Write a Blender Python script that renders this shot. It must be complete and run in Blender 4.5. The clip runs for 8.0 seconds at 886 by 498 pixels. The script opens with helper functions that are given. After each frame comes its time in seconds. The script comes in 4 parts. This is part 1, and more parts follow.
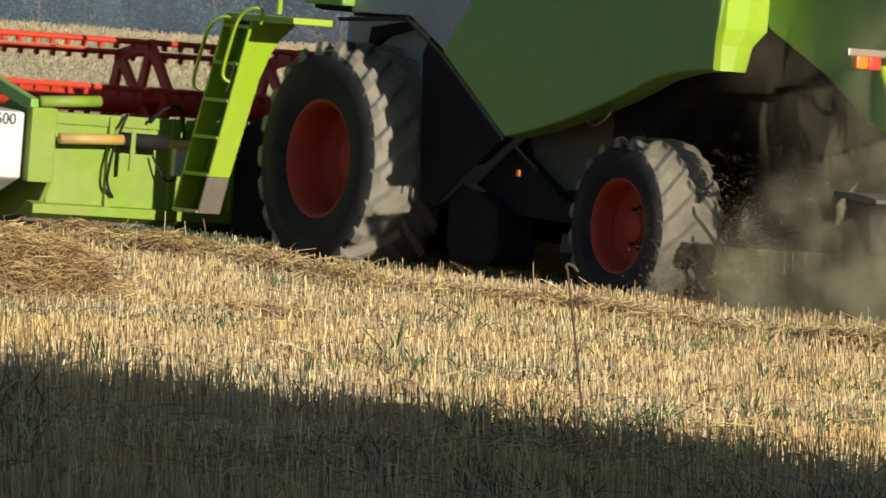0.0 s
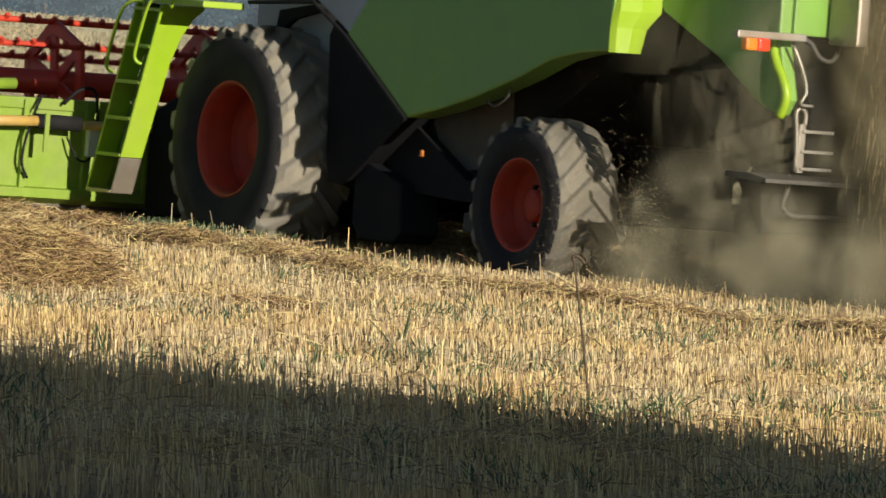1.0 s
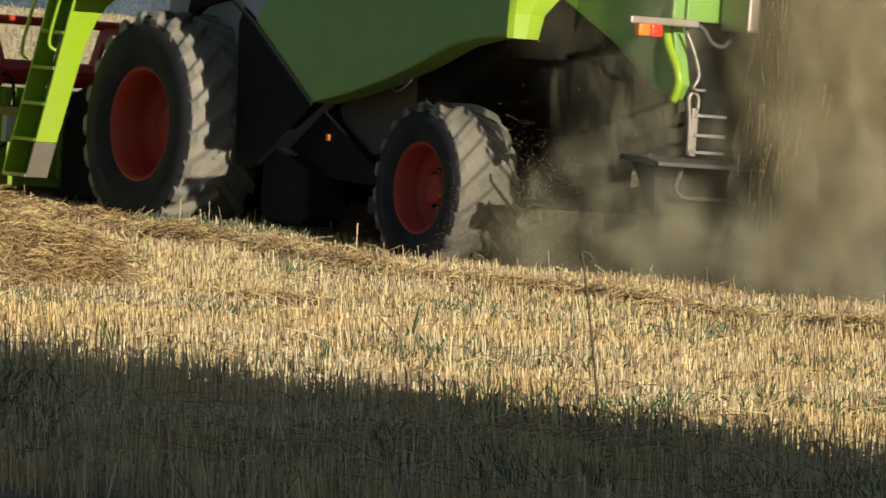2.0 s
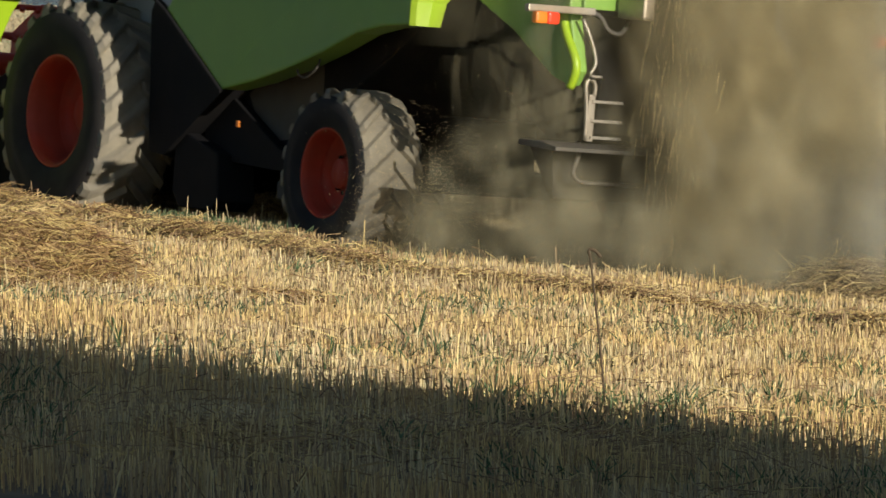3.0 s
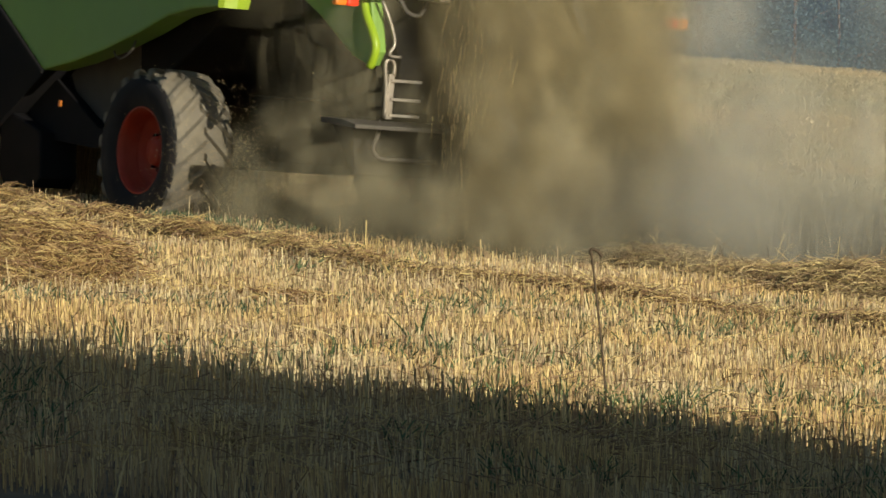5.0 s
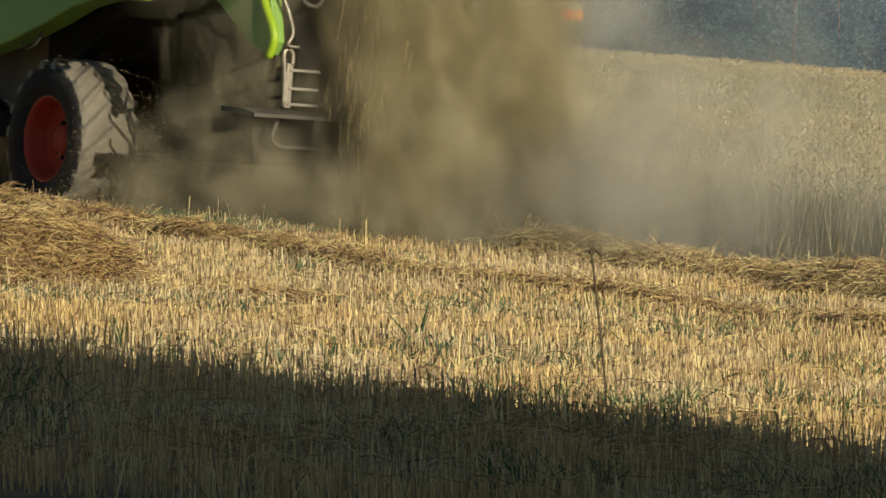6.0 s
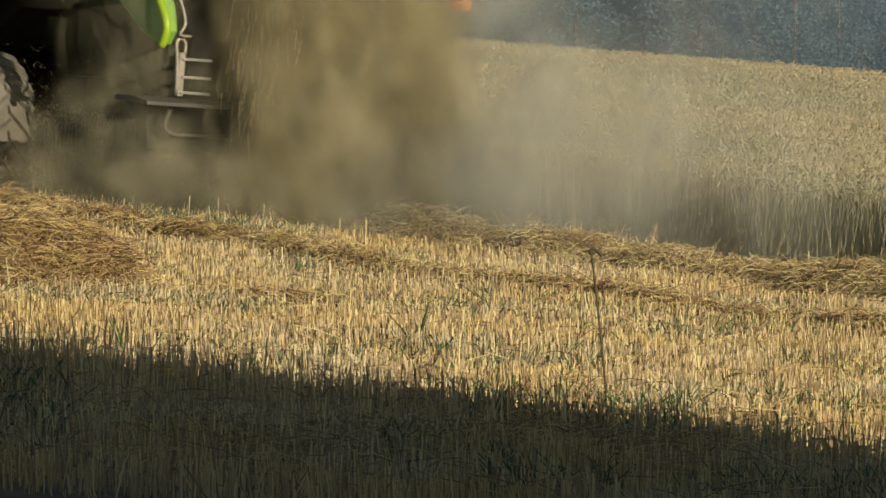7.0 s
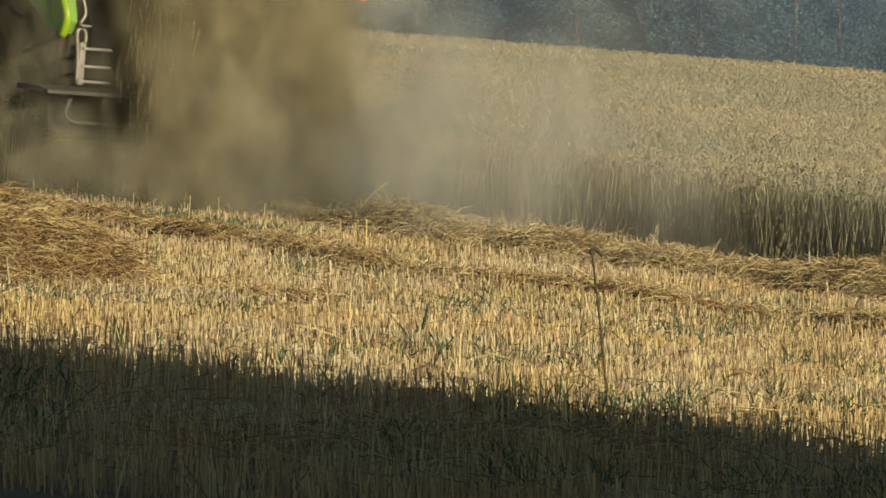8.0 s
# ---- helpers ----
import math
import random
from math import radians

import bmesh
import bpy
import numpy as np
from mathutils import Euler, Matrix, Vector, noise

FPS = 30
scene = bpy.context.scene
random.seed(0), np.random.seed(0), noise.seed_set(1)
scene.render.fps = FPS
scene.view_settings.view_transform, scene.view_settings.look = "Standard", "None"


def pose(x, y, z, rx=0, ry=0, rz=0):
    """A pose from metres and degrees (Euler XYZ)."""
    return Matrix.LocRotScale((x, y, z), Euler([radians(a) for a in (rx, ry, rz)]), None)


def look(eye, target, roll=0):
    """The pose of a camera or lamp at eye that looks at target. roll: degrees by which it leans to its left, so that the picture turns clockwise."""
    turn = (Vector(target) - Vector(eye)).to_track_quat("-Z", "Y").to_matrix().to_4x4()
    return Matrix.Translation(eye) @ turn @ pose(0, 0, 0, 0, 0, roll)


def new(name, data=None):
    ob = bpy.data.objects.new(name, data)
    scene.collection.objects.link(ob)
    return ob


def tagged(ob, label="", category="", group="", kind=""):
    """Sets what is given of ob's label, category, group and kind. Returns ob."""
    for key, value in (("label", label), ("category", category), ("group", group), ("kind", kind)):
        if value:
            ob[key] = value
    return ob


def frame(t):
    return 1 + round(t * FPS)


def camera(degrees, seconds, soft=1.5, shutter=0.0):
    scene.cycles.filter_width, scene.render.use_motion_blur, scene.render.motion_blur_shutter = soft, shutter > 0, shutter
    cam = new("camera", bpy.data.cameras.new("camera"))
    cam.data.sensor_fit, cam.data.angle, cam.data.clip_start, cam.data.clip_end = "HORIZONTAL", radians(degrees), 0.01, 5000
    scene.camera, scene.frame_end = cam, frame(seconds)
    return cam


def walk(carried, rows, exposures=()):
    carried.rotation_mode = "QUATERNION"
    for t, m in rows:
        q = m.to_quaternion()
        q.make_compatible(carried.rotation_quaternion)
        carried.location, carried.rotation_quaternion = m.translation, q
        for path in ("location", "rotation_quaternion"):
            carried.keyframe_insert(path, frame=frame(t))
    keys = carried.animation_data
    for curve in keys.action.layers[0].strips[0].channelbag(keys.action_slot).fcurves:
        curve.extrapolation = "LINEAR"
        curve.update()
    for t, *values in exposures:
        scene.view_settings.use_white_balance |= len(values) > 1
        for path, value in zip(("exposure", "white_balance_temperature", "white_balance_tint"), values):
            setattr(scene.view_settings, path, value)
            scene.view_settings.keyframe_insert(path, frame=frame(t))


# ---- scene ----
# One hand-held long-lens shot over a sloping stubble field; a combine harvester drives away.
EYE = (0.0, 0.0, 2.331)
LENS = 15466.0          # focal length in picture widths of 1568


def aim(p, q):
    return pose(*EYE, 90 - 1.9407 + math.degrees(q / LENS), 0, math.degrees(p / LENS))


cam = camera(5.804, 8.0, soft=1.65, shutter=0.5)
walk(cam, [(0.0, aim(-40, 26.5)), (0.5, aim(-35.5, 17)), (1.0, aim(-28, 12)), (1.5, aim(-21.5, 8.5)), (3.0, aim(0, 0)),
           (3.5, aim(0, 0)), (4.0, aim(1.5, 0)), (4.5, aim(3, 0)), (6.0, aim(3, -0.5)), (7.0, aim(3, -0.5)), (8.0, aim(4, -1))],
     [(0.0, 0.26, 6200, 10), (3.5, 0.10, 6450, 8), (8.0, -0.15, 6900, 5)])

# ---- the machine's frame: heading, side slope, way ----
SLOPE = -0.07844
FWD = Vector((-0.53403, 0.84442, 0.04189))
LEFT = Vector((-0.84184, -0.53567, 0.06603))
UP = Vector((0.0782, 0.0, 0.99694))
START = Vector((2.5253, 62.3259, -0.198))
WAY = [(0.0, 0.0), (0.5, 0.69), (1.0, 1.40), (1.5, 2.12), (2.0, 2.84), (2.5, 3.55), (3.0, 4.26), (3.5, 4.93), (4.0, 5.62),
       (4.5, 6.30), (5.0, 7.02), (5.5, 7.75), (6.0, 8.48), (6.5, 9.28), (7.0, 10.09), (7.5, 10.85), (8.0, 11.65)]


def field(x, y, z=0.0):
    """World place of a point given along (x), left of (y) and above (z) the machine's line at the start."""
    return START + FWD * x + LEFT * y + UP * z


def machine_pose(s):
    m = Matrix((FWD, LEFT, UP)).transposed().to_4x4()
    m.translation = START + FWD * s
    return m


def tilt(x):
    return SLOPE * (x if abs(x) < 60 else math.copysign(60 + 25 * math.tanh((abs(x) - 60) / 25), x))


CREST = 158.0


def ground_z(x, y):
    z = tilt(x)
    d = y - CREST
    if d > -8:
        d += 8
        z -= 14.0 * (1 - math.exp(-(d / 140.0) ** 1.6))
    return z


# ---- light ----
SUN_EL = radians(12)
SUN_DIR = Vector((0.547, -0.8371, 0)).normalized() * math.cos(SUN_EL) + Vector((0, 0, math.sin(SUN_EL)))
world = bpy.data.worlds.new("sky")
scene.world = world
world.use_nodes = True
wn = world.node_tree.nodes
sky = wn.new("ShaderNodeTexSky")
sky.sky_type = "NISHITA"
sky.sun_disc = False
sky.sun_elevation = SUN_EL
sky.sun_rotation = math.atan2(SUN_DIR.x, SUN_DIR.y)
sky.air_density, sky.dust_density, sky.ozone_density = 1.0, 0.5, 2.0
world.node_tree.links.new(sky.outputs[0], wn["Background"].inputs[0])
wn["Background"].inputs[1].default_value = 0.060
sun = new("sun", bpy.data.lights.new("sun", "SUN"))
sun.data.energy, sun.data.angle, sun.data.color = 4.7, radians(0.3), (1.0, 0.88, 0.71)
sun.matrix_world = look(SUN_DIR * 100, (0, 0, 0))


# ---- materials ----
def mat(name, base, rough=0.7, metal=0.0, vary=0.25, scale=6.0, second=None, mix_scale=1.2, bump=0.0, island=0.0, translucent=0.0,
        emit=None, spec=0.4):
    """Procedural surface: base colour with grain and patches at two scales; second: a second colour in patches."""
    m = bpy.data.materials.new(name)
    m.use_nodes = True
    t = m.node_tree
    b = t.nodes["Principled BSDF"]
    b.inputs["Roughness"].default_value = rough
    b.inputs["Metallic"].default_value = metal
    b.inputs["Specular IOR Level"].default_value = spec
    co = t.nodes.new("ShaderNodeTexCoord")
    n1 = t.nodes.new("ShaderNodeTexNoise")
    n1.inputs["Scale"].default_value, n1.inputs["Detail"].default_value = scale, 6
    n2 = t.nodes.new("ShaderNodeTexNoise")
    n2.inputs["Scale"].default_value, n2.inputs["Detail"].default_value = mix_scale, 4
    for n in (n1, n2):
        t.links.new(co.outputs["Object"], n.inputs["Vector"])
    ramp = t.nodes.new("ShaderNodeMapRange")
    ramp.inputs[1].default_value, ramp.inputs[2].default_value = 0.4, 0.62
    t.links.new(n2.outputs[0], ramp.inputs[0])
    mx = t.nodes.new("ShaderNodeMix")
    mx.data_type = "RGBA"
    mx.inputs[6].default_value = (*base, 1)
    mx.inputs[7].default_value = (*(second or [c * (1 - vary) for c in base]), 1)
    t.links.new(ramp.outputs[0], mx.inputs[0])
    hsv = t.nodes.new("ShaderNodeHueSaturation")
    t.links.new(mx.outputs[2], hsv.inputs["Color"])
    val = t.nodes.new("ShaderNodeMapRange")
    val.inputs[3].default_value, val.inputs[4].default_value = 1 - vary, 1 + vary
    t.links.new(n1.outputs[0], val.inputs[0])
    last = val.outputs[0]
    if island:
        geo = t.nodes.new("ShaderNodeNewGeometry")
        r2 = t.nodes.new("ShaderNodeMapRange")
        r2.inputs[3].default_value, r2.inputs[4].default_value = 1 - island, 1 + island
        t.links.new(geo.outputs["Random Per Island"], r2.inputs[0])
        mu = t.nodes.new("ShaderNodeMath")
        mu.operation = "MULTIPLY"
        t.links.new(last, mu.inputs[0])
        t.links.new(r2.outputs[0], mu.inputs[1])
        last = mu.outputs[0]
        r3 = t.nodes.new("ShaderNodeMapRange")
        r3.inputs[3].default_value, r3.inputs[4].default_value = 0.5 - island * 0.06, 0.5 + island * 0.03
        t.links.new(geo.outputs["Random Per Island"], r3.inputs[0])
        t.links.new(r3.outputs[0], hsv.inputs["Hue"])
    t.links.new(last, hsv.inputs["Value"])
    t.links.new(hsv.outputs[0], b.inputs["Base Color"])
    if bump:
        bp = t.nodes.new("ShaderNodeBump")
        bp.inputs["Strength"].default_value, bp.inputs["Distance"].default_value = bump, 0.01
        t.links.new(n1.outputs[0], bp.inputs["Height"])
        t.links.new(bp.outputs[0], b.inputs["Normal"])
    if emit:
        b.inputs["Emission Color"].default_value = (*emit[:3], 1)
        b.inputs["Emission Strength"].default_value = emit[3]
    if translucent:
        tr = t.nodes.new("ShaderNodeBsdfTranslucent")
        t.links.new(hsv.outputs[0], tr.inputs[0])
        ms = t.nodes.new("ShaderNodeMixShader")
        ms.inputs[0].default_value = translucent
        t.links.new(b.outputs[0], ms.inputs[1])
        t.links.new(tr.outputs[0], ms.inputs[2])
        t.links.new(ms.outputs[0], t.nodes["Material Output"].inputs[0])
    return m


SOIL = mat("soil", (0.16, 0.115, 0.065), 0.95, second=(0.27, 0.2, 0.11), scale=9, mix_scale=2.5, bump=0.6)
STRAW = mat("straw_stalk", (0.62, 0.46, 0.205), 0.6, second=(0.62, 0.52, 0.31), scale=3, mix_scale=0.7, vary=0.18, island=0.42, translucent=0.15)
WEED = mat("weed_green", (0.085, 0.16, 0.06), 0.6, second=(0.12, 0.17, 0.09), island=0.4, translucent=0.2)
SWATH = mat("loose_straw", (0.55, 0.42, 0.20), 0.6, second=(0.42, 0.295, 0.125), scale=3, mix_scale=1.5, vary=0.2, island=0.65, translucent=0.1)
WHEAT = mat("ripe_wheat", (0.57, 0.475, 0.295), 0.65, second=(0.43, 0.41, 0.28), scale=2, mix_scale=0.12, vary=0.12, island=0.18, translucent=0.25)
# browner than the wheat: shade between the stalks is put into the colour
CROP_SHADE = mat("crop_shade_brown", (0.44, 0.36, 0.20), 0.9, second=(0.37, 0.32, 0.18), scale=5, mix_scale=0.4, bump=0.5)
FARCROP = mat("far_crop", (0.60, 0.49, 0.30), 0.9, second=(0.54, 0.44, 0.28), scale=2, mix_scale=0.05, bump=0.3)
# distance haze is mixed into this leaf colour as extra blue and brightness
HAZED_LEAF = mat("hazed_leaves", (0.125, 0.20, 0.215), 0.8, second=(0.095, 0.155, 0.18), scale=0.5, mix_scale=0.12, vary=0.15, island=0.12, translucent=0.4)
BARK = mat("pine_bark", (0.17, 0.11, 0.075), 0.9, second=(0.1, 0.075, 0.06), scale=3, bump=0.5)
GREEN = mat("green_paint", (0.215, 0.42, 0.065), 0.4, second=(0.22, 0.40, 0.085), scale=4, mix_scale=1.1, vary=0.1, spec=0.5)
HEADLIME = mat("dusty_lime_paint", (0.225, 0.345, 0.03), 0.55, second=(0.25, 0.335, 0.065), scale=9, mix_scale=2.2, vary=0.16, spec=0.4)
LIME = mat("lime_paint", (0.33, 0.52, 0.02), 0.4, second=(0.36, 0.50, 0.05), scale=7, mix_scale=1.6, vary=0.1, spec=0.5)
GREY = mat("grey_panel", (0.40, 0.43, 0.46), 0.4, second=(0.35, 0.37, 0.38), scale=4, mix_scale=1.3, vary=0.1)
WHITE = mat("white_panel", (0.72, 0.73, 0.74), 0.4, second=(0.62, 0.61, 0.58), scale=5, vary=0.08)
RED = mat("red_paint", (0.62, 0.055, 0.02), 0.45, second=(0.52, 0.05, 0.025), scale=5, vary=0.15)
RIMRED = mat("dusty_red_rim", (0.50, 0.05, 0.02), 0.6, second=(0.42, 0.065, 0.035), scale=9, mix_scale=3, vary=0.2)
BLACK = mat("black_steel", (0.012, 0.012, 0.014), 0.8, second=(0.019, 0.018, 0.017), scale=7, vary=0.2, spec=0.2)
SHEET = mat("dusty_sheet_steel", (0.085, 0.08, 0.072), 0.7, second=(0.12, 0.108, 0.09), scale=6, vary=0.2)
STEEL = mat("bare_steel", (0.42, 0.41, 0.39), 0.45, 0.6, second=(0.36, 0.31, 0.24), scale=8)
RUBBER = mat("tyre_rubber", (0.017, 0.017, 0.019), 0.85, second=(0.028, 0.026, 0.025), scale=6, mix_scale=3, vary=0.25, bump=0.2)
TREAD = mat("dusty_tread", (0.29, 0.265, 0.205), 0.9, second=(0.25, 0.23, 0.185), scale=10, mix_scale=4, vary=0.3, bump=0.4)
STALK = mat("dry_weed", (0.075, 0.055, 0.035), 0.8, second=(0.11, 0.08, 0.045), scale=20)
OCHRE = mat("yellow_shaft_guard", (0.62, 0.40, 0.08), 0.5, second=(0.50, 0.34, 0.12), scale=8)
LAMP = mat("red_lamp", (0.75, 0.05, 0.02), 0.25, emit=(1.0, 0.08, 0.03, 0.5))
AMBER = mat("glowing_amber", (0.8, 0.25, 0.03), 0.3, emit=(1.0, 0.3, 0.05, 0.08))
INK = mat("dark_lettering", (0.03, 0.035, 0.05), 0.5)
def dust_mat(name, base, thick, stretch, grain):
    """Soft see-through dust: it thins out from the middle of each puff to its rim, with streaks of noise."""
    m = bpy.data.materials.new(name)
    m.use_nodes = True
    t = m.node_tree
    t.nodes.remove(t.nodes["Principled BSDF"])
    uv = t.nodes.new("ShaderNodeUVMap")
    uv.uv_map = "puff"
    ball = t.nodes.new("ShaderNodeTexGradient")
    ball.gradient_type = "QUADRATIC_SPHERE"
    t.links.new(uv.outputs[0], ball.inputs[0])
    co = t.nodes.new("ShaderNodeTexCoord")
    mp = t.nodes.new("ShaderNodeMapping")
    mp.inputs["Scale"].default_value = stretch
    nz = t.nodes.new("ShaderNodeTexNoise")
    nz.inputs["Scale"].default_value, nz.inputs["Detail"].default_value = 1.0, 5
    t.links.new(co.outputs["Object"], mp.inputs[0])
    t.links.new(mp.outputs[0], nz.inputs[0])
    rg = t.nodes.new("ShaderNodeMapRange")
    rg.inputs[1].default_value, rg.inputs[2].default_value = 0.3, 0.7
    rg.inputs[3].default_value, rg.inputs[4].default_value = thick * (1 - grain), thick * (1 + grain)
    t.links.new(nz.outputs[0], rg.inputs[0])
    mu = t.nodes.new("ShaderNodeMath")
    mu.operation = "MULTIPLY"
    t.links.new(ball.outputs[1], mu.inputs[0])
    t.links.new(rg.outputs[0], mu.inputs[1])
    df, tl, tp = t.nodes.new("ShaderNodeBsdfDiffuse"), t.nodes.new("ShaderNodeBsdfTranslucent"), t.nodes.new("ShaderNodeBsdfTransparent")
    df.inputs[0].default_value = tl.inputs[0].default_value = (*base, 1)
    both, out = t.nodes.new("ShaderNodeMixShader"), t.nodes.new("ShaderNodeMixShader")
    both.inputs[0].default_value = 0.35
    # grains scatter the same whichever way a puff is turned
    way = t.nodes.new("ShaderNodeCombineXYZ")
    for i, q in enumerate((SUN_DIR + Vector((0, 0, 0.7))).normalized()):
        way.inputs[i].default_value = q
    t.links.new(way.outputs[0], df.inputs["Normal"])
    t.links.new(way.outputs[0], tl.inputs["Normal"])
    t.links.new(df.outputs[0], both.inputs[1])
    t.links.new(tl.outputs[0], both.inputs[2])
    t.links.new(mu.outputs[0], out.inputs[0])
    t.links.new(tp.outputs[0], out.inputs[1])
    t.links.new(both.outputs[0], out.inputs[2])
    t.links.new(out.outputs[0], t.nodes["Material Output"].inputs[0])
    return m


scene.cycles.transparent_max_bounces = 128
DUST = dust_mat("straw_dust", (0.56, 0.49, 0.295), 0.21, (5, 5, 0.5), 0.10)
LOWDUST = dust_mat("ground_dust", (0.58, 0.54, 0.37), 0.11, (2.5, 2.5, 2.5), 0.15)
HAZE = dust_mat("fine_dust", (0.58, 0.585, 0.51), 0.09, (1.6, 1.6, 1.6), 0.25)
# aerial haze imitated by the blue of large thin puffs
HAZE_TINT = dust_mat("painted_blue_haze", (0.34, 0.47, 0.66), 0.024, (0.02, 0.02, 0.02), 0.2)
# dust-coloured puffs added to soften the wheat's contrast like depth haze
VEIL = dust_mat("imitated_depth_haze", (0.58, 0.57, 0.47), 0.035, (0.5, 0.5, 0.5), 0.2)
FRESH = mat("fresh_straw", (0.61, 0.49, 0.26), 0.6, second=(0.50, 0.38, 0.18), scale=3, mix_scale=1.5, vary=0.2, island=0.5, translucent=0.15)
CHAFF = mat("chaff", (0.55, 0.45, 0.26), 0.8, vary=0.2, island=0.4, translucent=0.2)


# ---- mesh helpers ----
def mesh_of(name, verts, faces, *mats, idx=None):
    me = bpy.data.meshes.new(name)
    me.from_pydata(verts, [], faces)
    for m in mats:
        me.materials.append(m)
    if idx is not None:
        me.polygons.foreach_set("material_index", idx)
    me.update()
    return me


def mesh_np(name, v, f, *mats):
    """A mesh from arrays of corners and of faces that all have as many corners."""
    v, f = np.asarray(v, np.float32), np.asarray(f, np.int32)
    me = bpy.data.meshes.new(name)
    k = f.shape[1]
    me.vertices.add(len(v))
    me.vertices.foreach_set("co", v.ravel())
    me.loops.add(f.size)
    me.loops.foreach_set("vertex_index", f.ravel())
    me.polygons.add(len(f))
    me.polygons.foreach_set("loop_start", np.arange(len(f), dtype=np.int32) * k)
    for m in mats:
        me.materials.append(m)
    me.update(calc_edges=True)
    return me


def part(name, bm, material, parent=None, label="", smooth=False, at=None):
    """Links a bmesh as one mesh object under a thing or a part."""
    bmesh.ops.recalc_face_normals(bm, faces=bm.faces)
    me = bpy.data.meshes.new(name)
    bm.to_mesh(me)
    bm.free()
    for m in (material if isinstance(material, (list, tuple)) else [material]):
        me.materials.append(m)
    if smooth:
        me.polygons.foreach_set("use_smooth", [True] * len(me.polygons))
    ob = new(name, me)
    if parent:
        ob.parent = parent
    if at is not None:
        ob.matrix_basis = at
    if label:
        tagged(ob, label)
    return ob


def box(bm, c, s, m=None, bev=0.0):
    r = bmesh.ops.create_cube(bm, size=1, matrix=(m or Matrix()) @ Matrix.Translation(c) @ Matrix.Diagonal((*s, 1)))
    if bev:
        es = list({e for v in r["verts"] for e in v.link_edges})
        bmesh.ops.bevel(bm, geom=es, offset=bev, segments=2, affect="EDGES", profile=0.6)
    return bm


def boxed(c, s, bev=0.01, m=None):
    return box(bmesh.new(), c, s, m, bev)


def tube(bm, pts, r, seg=8):
    """A round bar along a way of points."""
    pts = [Vector(p) for p in pts]
    rings = []
    for i, p in enumerate(pts):
        d = (pts[min(i + 1, len(pts) - 1)] - pts[max(i - 1, 0)]).normalized()
        a = d.orthogonal().normalized() if i == 0 else (a - d * a.dot(d)).normalized()
        b = d.cross(a)
        rings.append([bm.verts.new(p + (a * math.cos(k * math.tau / seg) + b * math.sin(k * math.tau / seg)) * r) for k in range(seg)])
    for q, w in zip(rings, rings[1:]):
        for k in range(seg):
            bm.faces.new((q[k], q[(k + 1) % seg], w[(k + 1) % seg], w[k]))
    bm.faces.new(rings[0][::-1])
    bm.faces.new(rings[-1])
    return bm


def bend(pts, n=4):
    """Rounds the corners of a way by Catmull-Rom steps."""
    pts = [Vector(p) for p in pts]
    out = []
    for i in range(len(pts) - 1):
        p0, p1, p2, p3 = pts[max(i - 1, 0)], pts[i], pts[i + 1], pts[min(i + 2, len(pts) - 1)]
        for k in range(n):
            u = k / n
            out.append(0.5 * (2 * p1 + (p2 - p0) * u + (2 * p0 - 5 * p1 + 4 * p2 - p3) * u * u + (3 * p1 - p0 - 3 * p2 + p3) * u ** 3))
    return out + [pts[-1]]


def slab(outline, y0, y1, bev=0.0):
    """A plate with an outline in x and z, from y0 to y1."""
    bm = bmesh.new()
    a = [bm.verts.new((x, y0, z)) for x, z in outline]
    b = [bm.verts.new((x, y1, z)) for x, z in outline]
    bm.faces.new(a)
    bm.faces.new(b[::-1])
    for i in range(len(a)):
        j = (i + 1) % len(a)
        bm.faces.new((a[i], b[i], b[j], a[j]))
    bmesh.ops.recalc_face_normals(bm, faces=bm.faces)
    if bev:
        bmesh.ops.bevel(bm, geom=bm.edges[:], offset=bev, segments=2, affect="EDGES", profile=0.6)
    return bm


def lathe(profile, seg=48, bm=None, axis="y"):
    """Turns a profile of (radius, y) round the y axis."""
    bm = bm or bmesh.new()
    rings = []
    for k in range(seg):
        c, s = math.cos(k * math.tau / seg), math.sin(k * math.tau / seg)
        rings.append([bm.verts.new((r * s, y, r * c)) for r, y in profile])
    for k in range(seg):
        q, w = rings[k], rings[(k + 1) % seg]
        for i in range(len(profile) - 1):
            bm.faces.new((q[i], q[i + 1], w[i + 1], w[i]))
    return bm


# ---- ground ----
def ground():
    ys = [-4900, -1500, -500, -200, -80, -30, 0, 15, 25] + [30 + 0.8 * k for k in range(64)] + [84, 90, 100, 115, 130, 140, 148] + \
         [150 + 6 * k for k in range(12)] + [230, 260, 300, 360, 450, 600, 800, 1200, 2200, 4900]
    xs = [-4900, -1500, -500, -200, -110, -85, -70, -60, -40, -25, -15] + [-12 + 0.8 * k for k in range(31)] + [15, 25, 40, 60, 70, 85, 110, 200, 500, 1500, 4900]
    verts = []
    for y in ys:
        for x in xs:
            bump = 0.05 * noise.noise((x * 0.35, y * 0.35, 0.3)) if 30 < y < 90 and abs(x) < 12 else 0
            verts.append((x, y, ground_z(x, y) + bump))
    w = len(xs)
    faces = [(j * w + i, j * w + i + 1, (j + 1) * w + i + 1, (j + 1) * w + i) for j in range(len(ys) - 1) for i in range(w - 1)]
    ob = new("ground", mesh_of("ground", verts, faces, SOIL))
    tagged(ob, "brown soil of a gently sloping harvested grain field", "ground", kind="structure")


def relief(x, y):
    return ground_z(x, y) + (0.05 * noise.noise((x * 0.35, y * 0.35, 0.3)) if 30 < y < 90 and abs(x) < 12 else 0)


ground()
rng = np.random.default_rng(5)


